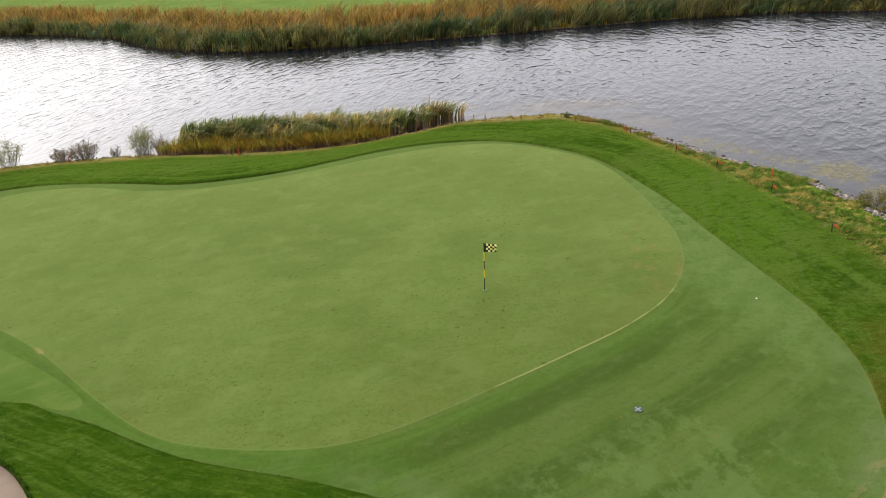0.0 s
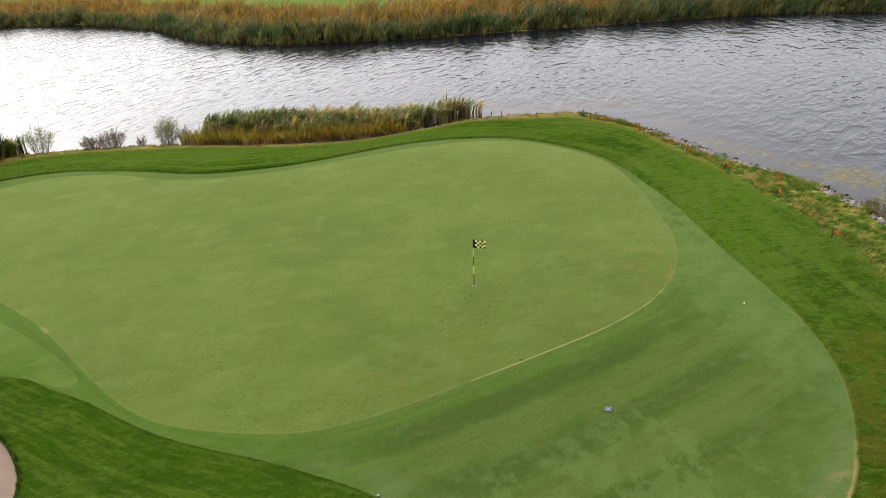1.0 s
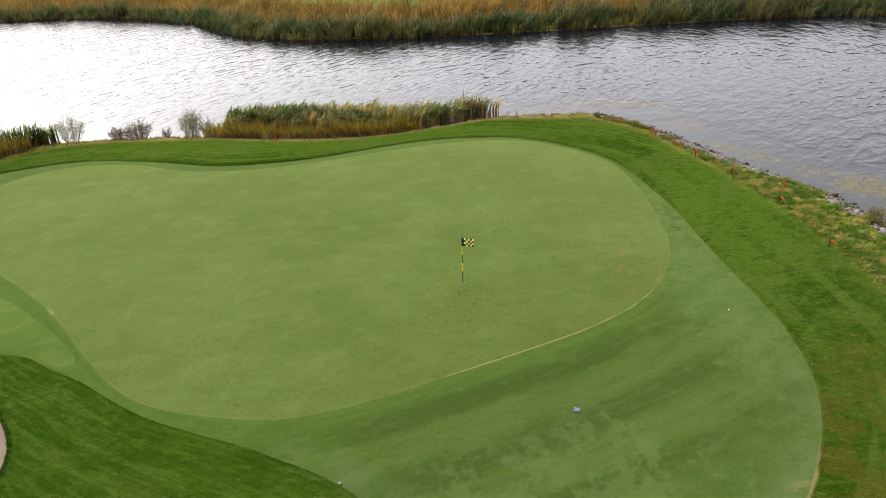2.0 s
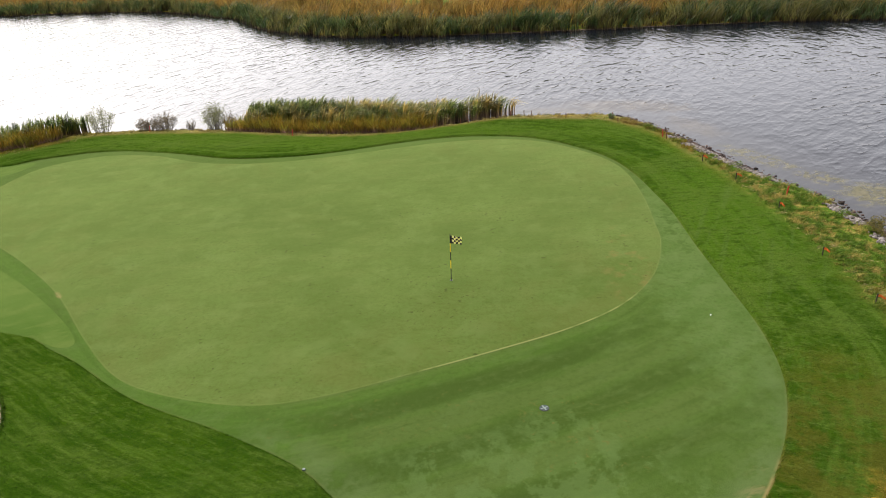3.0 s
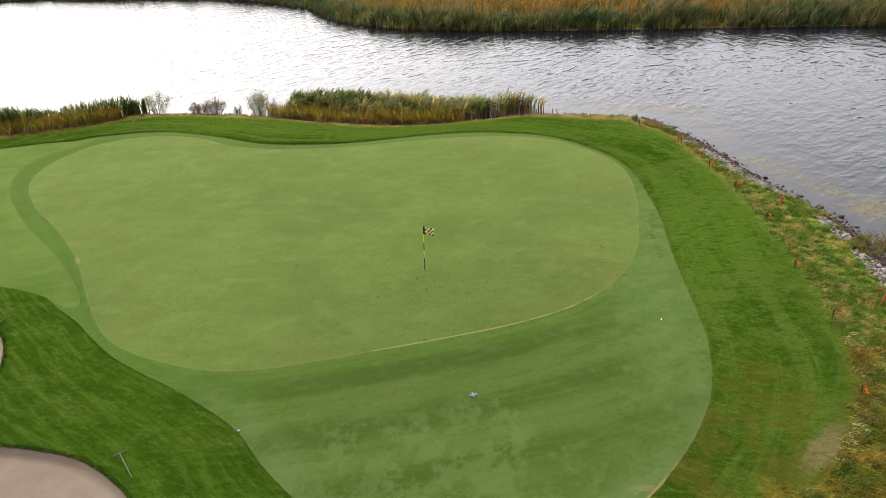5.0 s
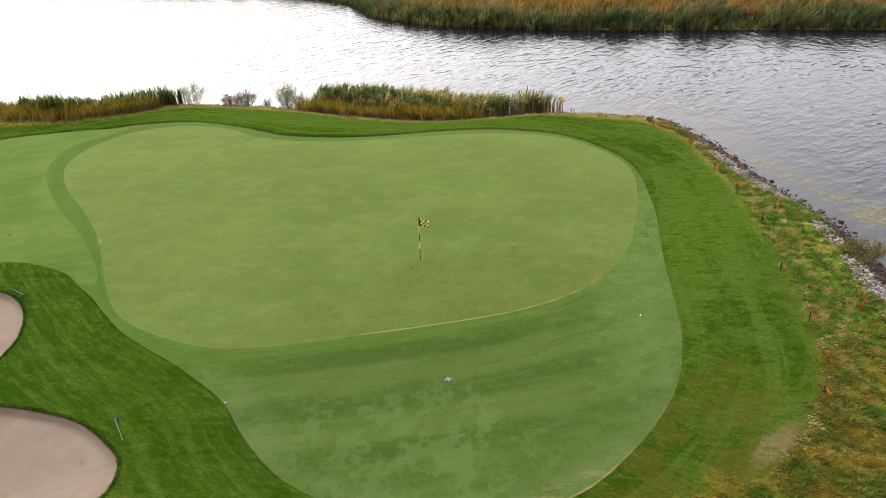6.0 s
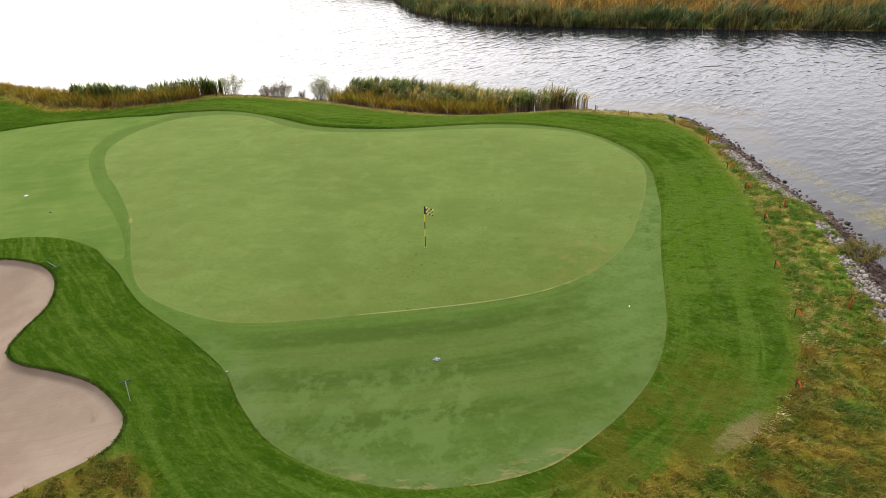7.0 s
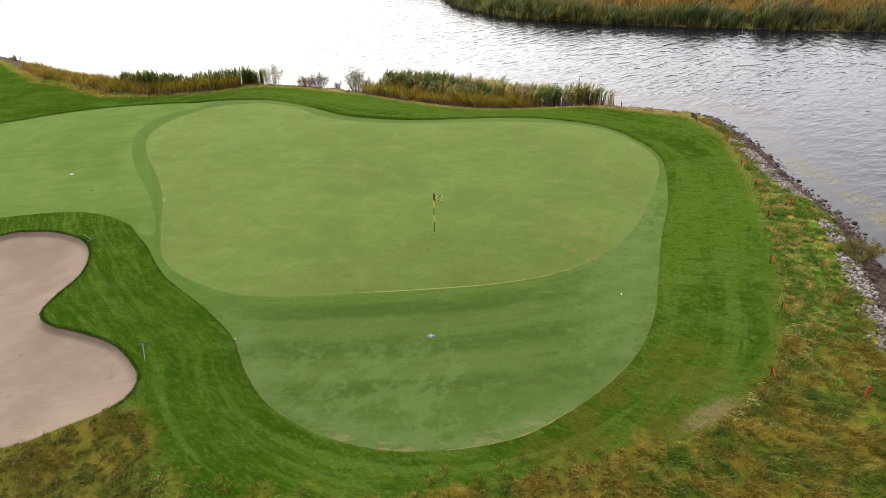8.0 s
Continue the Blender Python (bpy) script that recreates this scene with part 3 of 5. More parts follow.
FRINGE = closed([(-9.8, 17.5), (-5.5, 16.1), (-2.5, 14.9), (-0.6, 13.6), (1.5, 12.5), (3.5, 12.1), (5.2, 12.1), (6.7, 12.4), (8, 13),
                 (9.2, 13.8), (10.3, 14.9), (11.1, 16.5), (11.8, 18.7), (12.1, 21.1), (11.8, 23.8), (11, 26.9), (10.2, 29.9), (9.4, 33.6),
                 (8.7, 36), (7.9, 38.4), (6.9, 40.6), (5.6, 42.4), (4, 43.9), (2.6, 45), (0.7, 45.9), (-1.4, 46.05), (-3.4, 45.9), (-6.6, 45),
                 (-9, 44.05), (-12, 43), (-15.5, 42.2), (-18.6, 42.1), (-22, 43.2), (-25, 44.3), (-28, 45.2), (-30.5, 45.2), (-32.5, 44.5),
                 (-35.3, 42.6), (-36.4, 38), (-34.3, 33.5), (-31, 30), (-26, 26.5), (-20.5, 23.3), (-17.6, 21.4), (-15.4, 20.2), (-13.4, 19.35)])
FAIRWAY = closed([(-34.2, 42.9), (-36, 42.1), (-38, 41.3), (-40.3, 40), (-42.7, 38.6), (-46, 35.4), (-48.6, 31.3), (-55, 24), (-48, 14), (-36, 12.5),
                  (-30, 15.5), (-25.5, 18.3), (-23.5, 19.6), (-21.5, 20.6), (-19.1, 21.0), (-16.7, 20.75), (-15.0, 20.25), (-14.5, 20.7), (-16.4, 22.3), (-19.9, 24.6), (-24.7, 27.4), (-29.0, 30.3),
                  (-31.2, 32.1), (-33.2, 34.3), (-34.9, 37.6), (-34.6, 39.8), (-34, 41.2)])
BUNKER = closed([(-22.4, 16.6), (-21, 17.8), (-19.2, 18.3), (-17.2, 18.2), (-15.3, 17.3), (-13.7, 15.7), (-12.9, 14), (-12.3, 12.9),
                 (-11.6, 12.3), (-10.4, 12.1), (-8.5, 12.3), (-6.6, 12.3), (-4.8, 11.8), (-3.6, 11.2), (-3, 10.2), (-3.1, 9.3),
                 (-3.6, 8.2), (-4.6, 6.5), (-7.5, 5.2), (-12, 5), (-18, 7.5), (-23, 12)])
SHORE = [(-120, 45), (-100, 54.5), (-88, 53.2), (-80, 51.6), (-73, 49.3), (-66, 48.2), (-58, 47.2), (-52, 46.3), (-47, 46.2), (-42, 47), (-39, 49), (-36, 51.3), (-32, 51.9), (-28, 51.9),
         (-24, 51.6), (-19, 50.4), (-14, 50), (-9, 50), (-6, 50.6), (-3.5, 51.8), (-1, 53), (1.5, 53.2), (4, 53.3), (7, 52.8),
         (9.2, 50.3), (11.6, 46.7), (14, 42.2), (15.8, 39.2), (17.4, 36.8), (18.3, 34.9), (19.3, 32.2), (20.2, 29), (21, 25.5),
         (22.5, 21), (25, 15), (30, 5), (40, -12)]
LAND = closed(SHORE + [(60, -80), (-200, -80), (-170, 10)], 4)
FAR = closed([(-260, 60), (-185, 90), (-167, 101), (-168, 122), (-158, 137), (-140, 138), (-119, 132), (-98, 129.5), (-77, 124), (-64, 117.4), (-51, 108), (-43.5, 99.3), (-34, 92), (-28, 89.3), (-21.5, 87), (-15, 86.2),
              (-8, 85.6), (2, 85.4), (12, 85.2), (24, 84.4), (35, 82), (45, 78), (60, 72), (100, 50), (220, 40), (220, 260), (-260, 260)], 4)
FARBACK = closed([(-240, 150), (-180, 160), (-140, 158), (-92, 150), (-53, 126), (-33, 111.5), (-20, 106), (-8, 105), (10, 104), (30, 103), (60, 96), (100, 80), (210, 70), (210, 250), (-240, 250)], 4)
MOWN_EAST = [(7.2, 49.0), (9.5, 46.2), (10.8, 43.0), (12.5, 38.8), (13.7, 34.6), (15, 30.8), (15.9, 27.1), (16.4, 24.7), (16.6, 22.5), (16.2, 19.9),
               (15.2, 17.4), (14, 16.1), (12.4, 14.4), (10.3, 12.4), (8, 10.4), (5, 8.6), (2.2, 7.6), (0.8, 8.3), (-0.8, 9.2), (-2.2, 9.6), (-3.6, 9.0), (-5.5, 7.2), (-9, 6.2)]
MOWN_WEST = [(-14, 6.5), (-20, 9), (-28, 6), (-60, 5),
               (-110, 20), (-100, 48), (-88, 50.2), (-80, 49.3), (-74.9, 47.6), (-66, 44.4), (-61.5, 42.8), (-58, 42.7), (-52.8, 41.9), (-48.3, 40.9), (-45.8, 41.1), (-42.3, 42.3), (-39.0, 44.1), (-36.5, 46.3), (-34.5, 48.9), (-30.6, 49.8),
               (-26.2, 49.6), (-22.2, 49), (-17.4, 48), (-13.4, 47.8), (-9.4, 47.9), (-6.3, 48.5), (-4, 49.4), (-1, 50.7), (2, 50.7), (5.5, 50.4)]
MOWN = closed(MOWN_EAST + MOWN_WEST)
KNOTS = np.array([(0, 26.3, .64), (4.35, 19.05, -.1), (10.2, 24.4, .40), (9.5, 28.9, .57), (-2.4, 14.9, .38), (11.8, 18.5, .25), (-18.5, 24.4, .5),
                  (6.8, 12.8, .15), (-.7, 19.6, .49), (6, 24, .3), (14.2, 33.4, .75), (15.1, 29.6, .6), (16.1, 26.3, .35), (16.5, 21.7, .22),
                  (15.07, 18.3, .05), (19.3, 22.3, -.1), (17.8, 27.6, .15), (17.6, 19, -.08), (12.85, 38, .42), (11.4, 42.3, .3), (9.4, 45.7, .3),
                  (5.5, 51.5, .05), (-10.8, 50.4, 0), (-30, 52, 0), (-18, 38, .6), (-6, 42, .7), (4, 40, .7), (-12, 16, .3), (-30, 25, .25),
                  (-45, 45, .2), (10, 5, .1), (25, 10, -.1), (-15, 5, .2)])


def inside(xy, poly):
    """Which points lie within an outline."""
    x, y = xy[:, 0], xy[:, 1]
    res = np.zeros(len(xy), bool)
    a, b = poly, np.roll(poly, -1, 0)
    for (x0, y0), (x1, y1) in zip(a, b):
        if y0 != y1:
            res ^= ((y0 > y) != (y1 > y)) & (x < (x1 - x0) * (y - y0) / (y1 - y0) + x0)
    return res


def distance(xy, poly):
    """Distance of points from an outline."""
    best = np.full(len(xy), 1e9)
    for a, b in zip(poly, np.roll(poly, -1, 0)):
        d = b - a
        t = np.clip(((xy - a) @ d) / max(d @ d, 1e-9), 0, 1)
        best = np.minimum(best, ((xy - a - t[:, None] * d) ** 2).sum(1))
    return np.sqrt(best)


def signed(xy, poly):
    return np.where(inside(xy, poly), 1, -1) * distance(xy, poly)


def smooth(v, lo, hi):
    t = np.clip((v - lo) / (hi - lo), 0, 1)
    return t * t * (3 - 2 * t)


def lie(xy):
    """The lie of the land before banks and bunker are cut."""
    d2 = (xy[:, 0, None] - KNOTS[:, 0]) ** 2 + (xy[:, 1, None] - KNOTS[:, 1]) ** 2
    w = 1 / (d2 + 25.0) ** 2
    return (w * KNOTS[:, 2]).sum(1) / w.sum(1)


def height(xy):
    """The ground's height at points of the plan."""
    xy = np.asarray(xy, float).reshape(-1, 2)
    land, far = signed(xy, LAND), signed(xy, FAR)
    z = lie(xy)
    z = WATER - 0.04 + (z - WATER + 0.04) * smooth(land, -0.1, 2.2)
    fz = WATER - 0.05 + 0.9 * smooth(far, 0, 14) + 2.6 * smooth(far, 14, 120)
    bed = WATER - 0.05 - 1.4 * smooth(np.minimum(-land, -far), 0, 8)
    z = np.where(far > 0, fz, np.where(land > 0, z, bed))
    b = signed(xy, BUNKER)
    z = z - 0.08 * smooth(b, -0.01, 0.09) - 0.32 * smooth(b, 0.1, 2.2) + 0.05 * np.exp(-(np.minimum(b, 0) / 1.1) ** 2) * (b < 0.03) * (land > 3)
    z = z + 0.11 * smooth(-signed(xy, FRINGE), 0.0, 0.09) * smooth(-signed(xy, FAIRWAY), 0.0, 0.09) * (land > 1) * (b < 0.03)
    return z


def ground_at(x, y):
    return float(height([(x, y)])[0])


# ---- mesh helpers ----
def part(name, bm, material, parent, label=""):
    """Links a bmesh as one mesh object under a thing or a part."""
    me = bpy.data.meshes.new(name)
    bm.to_mesh(me)
    bm.free()
    me.materials.append(material)
    ob = new(name, me)
    ob.parent = parent
    return tagged(ob, label) if label else ob


def base_empty(name, label, category, group="", kind="", at=None):
    e = new(name)
    e.empty_display_size = 0.2
    if at is not None:
        e.matrix_basis = at
    return tagged(e, label, category, group, kind)


def raw_mesh(name, verts, faces, material, attrs=None, smooth_faces=False):
    """A mesh from arrays; faces is an (n, 3) or (n, 4) array or a list of such arrays."""
    me = bpy.data.meshes.new(name)
    blocks = faces if isinstance(faces, list) else [faces]
    blocks = [np.asarray(f, np.int32) for f in blocks if len(f)]
    loops = np.concatenate([f.ravel() for f in blocks])
    sizes = np.concatenate([np.full(len(f), f.shape[1], np.int32) for f in blocks])
    starts = np.concatenate(([0], np.cumsum(sizes)[:-1])).astype(np.int32)
    me.vertices.add(len(verts))
    me.vertices.foreach_set("co", np.asarray(verts, np.float32).ravel())
    me.loops.add(len(loops))
    me.loops.foreach_set("vertex_index", loops)
    me.polygons.add(len(sizes))
    me.polygons.foreach_set("loop_start", starts)
    me.polygons.foreach_set("loop_total", sizes)
    if smooth_faces:
        me.polygons.foreach_set("use_smooth", np.ones(len(sizes), bool))
    me.update(calc_edges=True)
    for key, values in (attrs or {}).items():
        me.attributes.new(key, 'FLOAT', 'POINT').data.foreach_set("value", np.asarray(values, np.float32))
    me.materials.append(material)
    return new(name, me)


def rod(bm, a, b, r0, r1=None, sides=8):
    """A tapered round bar from a to b, added to bm."""
    a, b = Vector(a), Vector(b)
    r1 = r0 if r1 is None else r1
    m = (b - a).to_track_quat('Z', 'Y').to_matrix().to_4x4()
    m.translation = (a + b) / 2
    bmesh.ops.create_cone(bm, cap_ends=True, segments=sides, radius1=r0, radius2=r1, depth=(b - a).length, matrix=m)
    return bm


def box(bm, size, m):
    bmesh.ops.create_cube(bm, size=1.0, matrix=m @ Matrix.Diagonal((*size, 1)))
    return bm


# ---- the ground: one triangulation shared by all mown and unmown surfaces ----
from mathutils.geometry import delaunay_2d_cdt


def plan_points():
    near = np.stack(np.meshgrid(np.arange(-62, 32, 0.6), np.arange(-2, 60, 0.6)), -1).reshape(-1, 2)
    mid = np.stack(np.meshgrid(np.arange(-260, 130, 5.0), np.arange(-80, 260, 5.0)), -1).reshape(-1, 2)
    mid = mid[~((mid[:, 0] > -63) & (mid[:, 0] < 33) & (mid[:, 1] > -3) & (mid[:, 1] < 61))]
    wide = np.stack(np.meshgrid(np.linspace(-2600, 2600, 14), np.linspace(-2600, 2600, 14)), -1).reshape(-1, 2)
    wide = wide[(abs(wide[:, 0]) > 250) | (abs(wide[:, 1]) > 300)]
    pts = np.concatenate([near, mid, wide])
    keep = np.ones(len(pts), bool)
    for poly in OUTLINES:
        keep &= distance(pts, poly) > 0.42
    extra = []
    for poly in (BUNKER, FRINGE, GREEN, FAIRWAY):
        tan = np.roll(poly, -1, 0) - np.roll(poly, 1, 0)
        nor = np.stack([tan[:, 1], -tan[:, 0]], 1) / np.linalg.norm(tan, axis=1)[:, None]
        extra += [poly + nor * o for o in (-0.34, -0.09, 0.09, 0.34)]
    extra = np.concatenate(extra)
    far_enough = np.ones(len(extra), bool)
    for poly in OUTLINES:
        far_enough &= distance(extra, poly) > 0.08
    pts, keep = np.concatenate([pts[keep], extra[far_enough]]), np.ones(keep.sum() + far_enough.sum(), bool)
    return pts[keep] + np.random.RandomState(3).uniform(-0.02, 0.02, (keep.sum(), 2))


OUTLINES = [GREEN, FRINGE, FAIRWAY, BUNKER, MOWN, FARBACK]
pts = plan_points()
start = len(pts)
edges, rings = [], []
for poly in OUTLINES:
    n = len(poly)
    edges += [(start + i, start + (i + 1) % n) for i in range(n)]
    rings.append(poly)
    start += n
allpts = np.concatenate([pts] + rings)
verts2, _, tris, *_ = delaunay_2d_cdt([Vector(p) for p in allpts], edges, [], 0, 0.004)
plan = np.array([tuple(v) for v in verts2])
tris = np.array(tris, np.int32)
centre = plan[tris].mean(1)
zed = height(plan)
zone = np.full(len(tris), 5)                                 # bank grass and lake bed
zone[inside(centre, MOWN)] = 4                               # mown rough
zone[inside(centre, FARBACK)] = 6                            # far fairway
zone[inside(centre, FRINGE)] = 1
zone[inside(centre, FAIRWAY)] = 2
zone[inside(centre, GREEN)] = 0
zone[inside(centre, BUNKER)] = 3
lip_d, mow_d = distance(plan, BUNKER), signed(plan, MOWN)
edge_d, outer_d, shore_d = distance(plan, GREEN), distance(plan, FRINGE), np.maximum(signed(plan, LAND), signed(plan, FAR))
for code, name, material, label, cat in (
        (5, "ground", M_LONG, "tawny and green unmown bank grass above the lake", "grass bank"),
        (4, "mown_rough", M_ROUGH, "dark green mown rough around the putting green", "grass"),
        (1, "apron", M_FRINGE, "green mown apron and collar with faint mowing bands", "grass"),
        (2, "fairway", M_FAIR, "light green mown fairway leading to the green", "grass"),
        (0, "putting_green", M_GREEN, "smooth pale green putting green with faint pitch marks", "putting green"),
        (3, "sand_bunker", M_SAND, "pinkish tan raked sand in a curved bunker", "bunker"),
        (6, "far_fairway", M_FAIR, "bright green mown fairway beyond the far reeds", "grass")):
    t = tris[zone == code]
    used, index = np.unique(t, return_inverse=True)
    ob = raw_mesh(name, np.column_stack([plan[used], zed[used]]), index.reshape(-1, 3), material,
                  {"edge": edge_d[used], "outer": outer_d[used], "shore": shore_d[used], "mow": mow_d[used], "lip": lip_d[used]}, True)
    tagged(ob, label, cat, "", "structure")

# the lake: one level sheet
gx = np.concatenate([np.linspace(-2500, -130, 8), np.arange(-120, 120, 1.5), np.linspace(130, 2500, 8)])
gy = np.concatenate([np.linspace(-2500, -20, 8), np.arange(0, 170, 1.5), np.linspace(180, 2500, 8)])
lake = np.stack(np.meshgrid(gx, gy), -1).reshape(-1, 2)
nx, ny = len(gx), len(gy)
q = (np.arange(nx - 1)[None, :] + nx * np.arange(ny - 1)[:, None]).ravel()
lake_d = distance(lake, LAND)
tagged(raw_mesh("water", np.column_stack([lake, np.full(len(lake), WATER)]), np.column_stack([q, q + 1, q + nx + 1, q + nx]), M_WATER,
                {"shore": lake_d}, True), "grey wind-rippled lake reflecting a bright overcast sky", "lake", "", "structure")


# ---- grass, reeds and rushes ----
WIND = np.array([0.80, -0.60])


def scatter(rng, n, box4, test):
    """n random plan points in a rectangle that pass a test."""
    out = np.zeros((0, 2))
    for _ in range(40):
        p = rng.uniform((box4[0], box4[1]), (box4[2], box4[3]), (n, 2))
        out = np.concatenate([out, p[test(p)]])
        if len(out) >= n:
            break
    return out[:n]


def blades(name, xy, z, tall, wide, bend, material, rng, segments=2, lean=0.35, curve=1.8, more=None, tuft=None, droop=0.18):
    """Many narrow leaves as one mesh: each rises from the ground and bows with the wind."""
    n = len(xy)
    az = rng.uniform(0, 2 * math.pi, n)
    side = np.stack([np.cos(az), np.sin(az)], 1) * (wide / 2)[:, None]
    rnd = rng.normal(0, lean, (n, 2))
    shade = np.ones(n)
    if tuft is not None:                                      # leaves of one plume lean together
        rnd = rng.normal(0, lean * 1.6, (tuft.max() + 1, 2))[tuft] + rnd * 0.45
        bend = bend * rng.uniform(0.6, 1.25, tuft.max() + 1)[tuft]
        shade = rng.uniform(0.55, 1.45, tuft.max() + 1)[tuft]
    push = (WIND[None, :] * bend[:, None] + rnd * 0.5) * tall[:, None]
    levels = np.linspace(0, 1, segments + 1)
    vs, along = [], []
    for k, t in enumerate(levels):
        mid = xy + push * (t ** curve)
        up = z + tall * (t - droop * np.minimum(bend, 1.2) * t ** (2 if droop < 0.2 else 4))
        if k < segments:
            w = 1.0 - 0.45 * t
            for s in (-1, 1):
                vs.append(np.column_stack([mid + s * side * w, up]))
                along.append(np.full(n, t))
        else:
            vs.append(np.column_stack([mid, up]))
            along.append(np.full(n, t))
    per = len(vs)
    verts = np.stack(vs, 1).reshape(-1, 3)
    att = np.stack(along, 1).ravel()
    b = np.arange(n)[:, None] * per
    faces = [b + np.array([[2 * k, 2 * k + 1, 2 * k + 3, 2 * k + 2]]) for k in range(segments - 1)]
    quads = np.concatenate(faces) if faces else np.zeros((0, 4), int)
    tip = b + np.array([[2 * segments - 2, 2 * segments - 1, 2 * segments]])
    blocks = ([quads] if len(quads) else []) + [tip]
    return raw_mesh(name, verts, blocks, material, {"along": att, "shade": np.repeat(shade, per), "shore": np.full(len(verts), 20.0), **{k: np.repeat(v, per) for k, v in (more or {}).items()}})


# where pale stone lies bare on the eastern bank: x, y, radius
PALE_PLACES = ((10.3, 45.5, 0.6), (11.2, 43.9, 0.8), (11.9, 42.8, 0.9), (12.8, 41.2, 1.0), (13.7, 39.8, 1.0), (14.5, 38.5, 0.9), (15.1, 37.6, 0.7), (16.4, 33.8, 0.7), (17.2, 32.7, 0.7), (17.7, 30.7, 0.8), (18.2, 29.7, 0.7), (18.6, 28.8, 0.8), (19.4, 27.0, 0.9), (19.8, 25.2, 0.8))


def bare_stone(p):
    return np.min([np.hypot(p[:, 0] - x, p[:, 1] - y) / rad for x, y, rad in PALE_PLACES], 0) < 0.8


rng = np.random.RandomState(11)
# mown rough: short dense blades
xy = scatter(rng, 200000, (-62, 3, 17, 52), lambda p: (signed(p, MOWN) + rng.normal(0, 1, len(p)) * (0.12 + 0.9 * smooth(p[:, 1], 18, 13)) > 0) & ~inside(p, FRINGE) & ~inside(p, FAIRWAY) & ~inside(p, BUNKER) & (signed(p, LAND) > 0.3))
ob = blades("rough_grass", xy, height(xy) - 0.01, rng.uniform(0.03, 0.07, len(xy)), rng.uniform(0.015, 0.035, len(xy)), rng.uniform(0.2, 0.8, len(xy)), M_BLADE, rng, 1,
            more={"outer": distance(xy, FRINGE), "mow": signed(xy, MOWN)})
ob.data.attributes["shore"].data.foreach_set("value", np.repeat(np.maximum(signed(xy, LAND), 0), 3).astype(np.float32))
tagged(ob, "dense short blades of dark green mown grass", "grass", "", "stuff")
# grass that hangs over the bunker's edge
xy = scatter(rng, 9000, (-24, 4, -2, 19), lambda p: (abs(signed(p, BUNKER) + 0.05) < 0.07) & inside(p, MOWN))
ob = blades("bunker_edge_grass", xy, height(xy) - 0.01, rng.uniform(0.04, 0.13, len(xy)), rng.uniform(0.015, 0.035, len(xy)), rng.uniform(0.2, 0.7, len(xy)), M_BLADE, rng, 2, 0.9,
            more={"outer": distance(xy, FRINGE), "mow": signed(xy, MOWN)})
tagged(ob, "ragged green grass hanging over the bunker's sandy edge", "grass", "", "stuff")
# longer grass along the cut edge of the collar
xy = scatter(rng, 16000, (-37, 11, 13, 47), lambda p: (abs(signed(p, FRINGE) + 0.06) < 0.06) & ~inside(p, FAIRWAY))
ob = blades("collar_edge_grass", xy, height(xy) - 0.01, rng.uniform(0.05, 0.11, len(xy)), rng.uniform(0.012, 0.03, len(xy)), rng.uniform(0.1, 0.6, len(xy)), M_BLADE, rng, 1, 0.6,
            more={"outer": distance(xy, FRINGE), "mow": signed(xy, MOWN)})
tagged(ob, "longer dark green grass along the cut edge of the collar", "grass", "", "stuff")
# unmown bank: tussocks of long bent grass
ok = lambda p: (signed(p, MOWN) < (0.4 + 0.9 * smooth(p[:, 1], 18, 13)) * rng.uniform(-0.6, 1, len(p)) ** 5) & ~inside(p, FRINGE) & ~inside(p, FAIRWAY) & ~inside(p, BUNKER) & (signed(p, LAND) > np.where(p[:, 0] > 6.5, 1.5, 0.5)) & ~bare_stone(p)
hearts = np.concatenate([scatter(rng, 6500, (7, 3, 26, 54), ok), scatter(rng, 1500, (-62, 0, 8, 54), ok), scatter(rng, 2600, (-22, 1, 7, 10), ok)])
per = 26
size = rng.uniform(0.07, 0.20, len(hearts)) * (1 + 0.5 * np.array([noise.noise((x * 0.7, y * 0.7, 4.0)) for x, y in hearts]))
way = rng.normal(0, 1.0, (len(hearts), per, 2))
xy = (hearts[:, None, :] + way * 0.55 * size[:, None, None]).reshape(-1, 2)
tall = (np.repeat(size, per) * rng.uniform(0.7, 1.6, len(xy)))
ob = blades("bank_grass", xy, height(xy) - 0.01, tall, rng.uniform(0.015, 0.036, len(xy)), rng.uniform(0.1, 1.1, len(xy)), M_TUFT, rng, 2, 1.5)
tagged(ob, "long windblown tawny and green tussock grass on the bank", "grass", "", "stuff")
pale = np.array([(16.8 - 1.3 * k + rng.normal(0, 0.12), 21.2 - 3.0 * k + rng.normal(0, 0.16)) for k in rng.uniform(0, 1, 46) ** 1.3])
rim = MOWN[(MOWN[:, 0] > 10) & (MOWN[:, 1] > 19) & (MOWN[:, 1] < 44)]
rim = rim[rng.randint(0, len(rim), 150)] + np.column_stack([rng.gamma(1.2, 0.45, 150), rng.normal(0, 0.5, 150)])
north = MOWN[(MOWN[:, 0] > -62) & (MOWN[:, 0] < 7) & (MOWN[:, 1] > 40)]
north = north[rng.randint(0, len(north), 420)] + np.column_stack([rng.normal(0, 0.6, 420), rng.gamma(1.1, 0.5, 420) - 0.15])
stray = np.array([(1.4, 7.9)]) + rng.normal(0, 0.16, (7, 2))
pale = np.concatenate([pale, rim, stray, north[inside(north, LAND)]])
xy = (pale[:, None, :] + rng.normal(0, 0.09, (len(pale), 9, 2))).reshape(-1, 2)
ob = blades("straw_tufts", xy, height(xy) - 0.01, rng.uniform(0.06, 0.17, len(xy)), rng.uniform(0.018, 0.04, len(xy)), rng.uniform(0.8, 1.8, len(xy)), M_STRAW, rng, 2, 0.8)
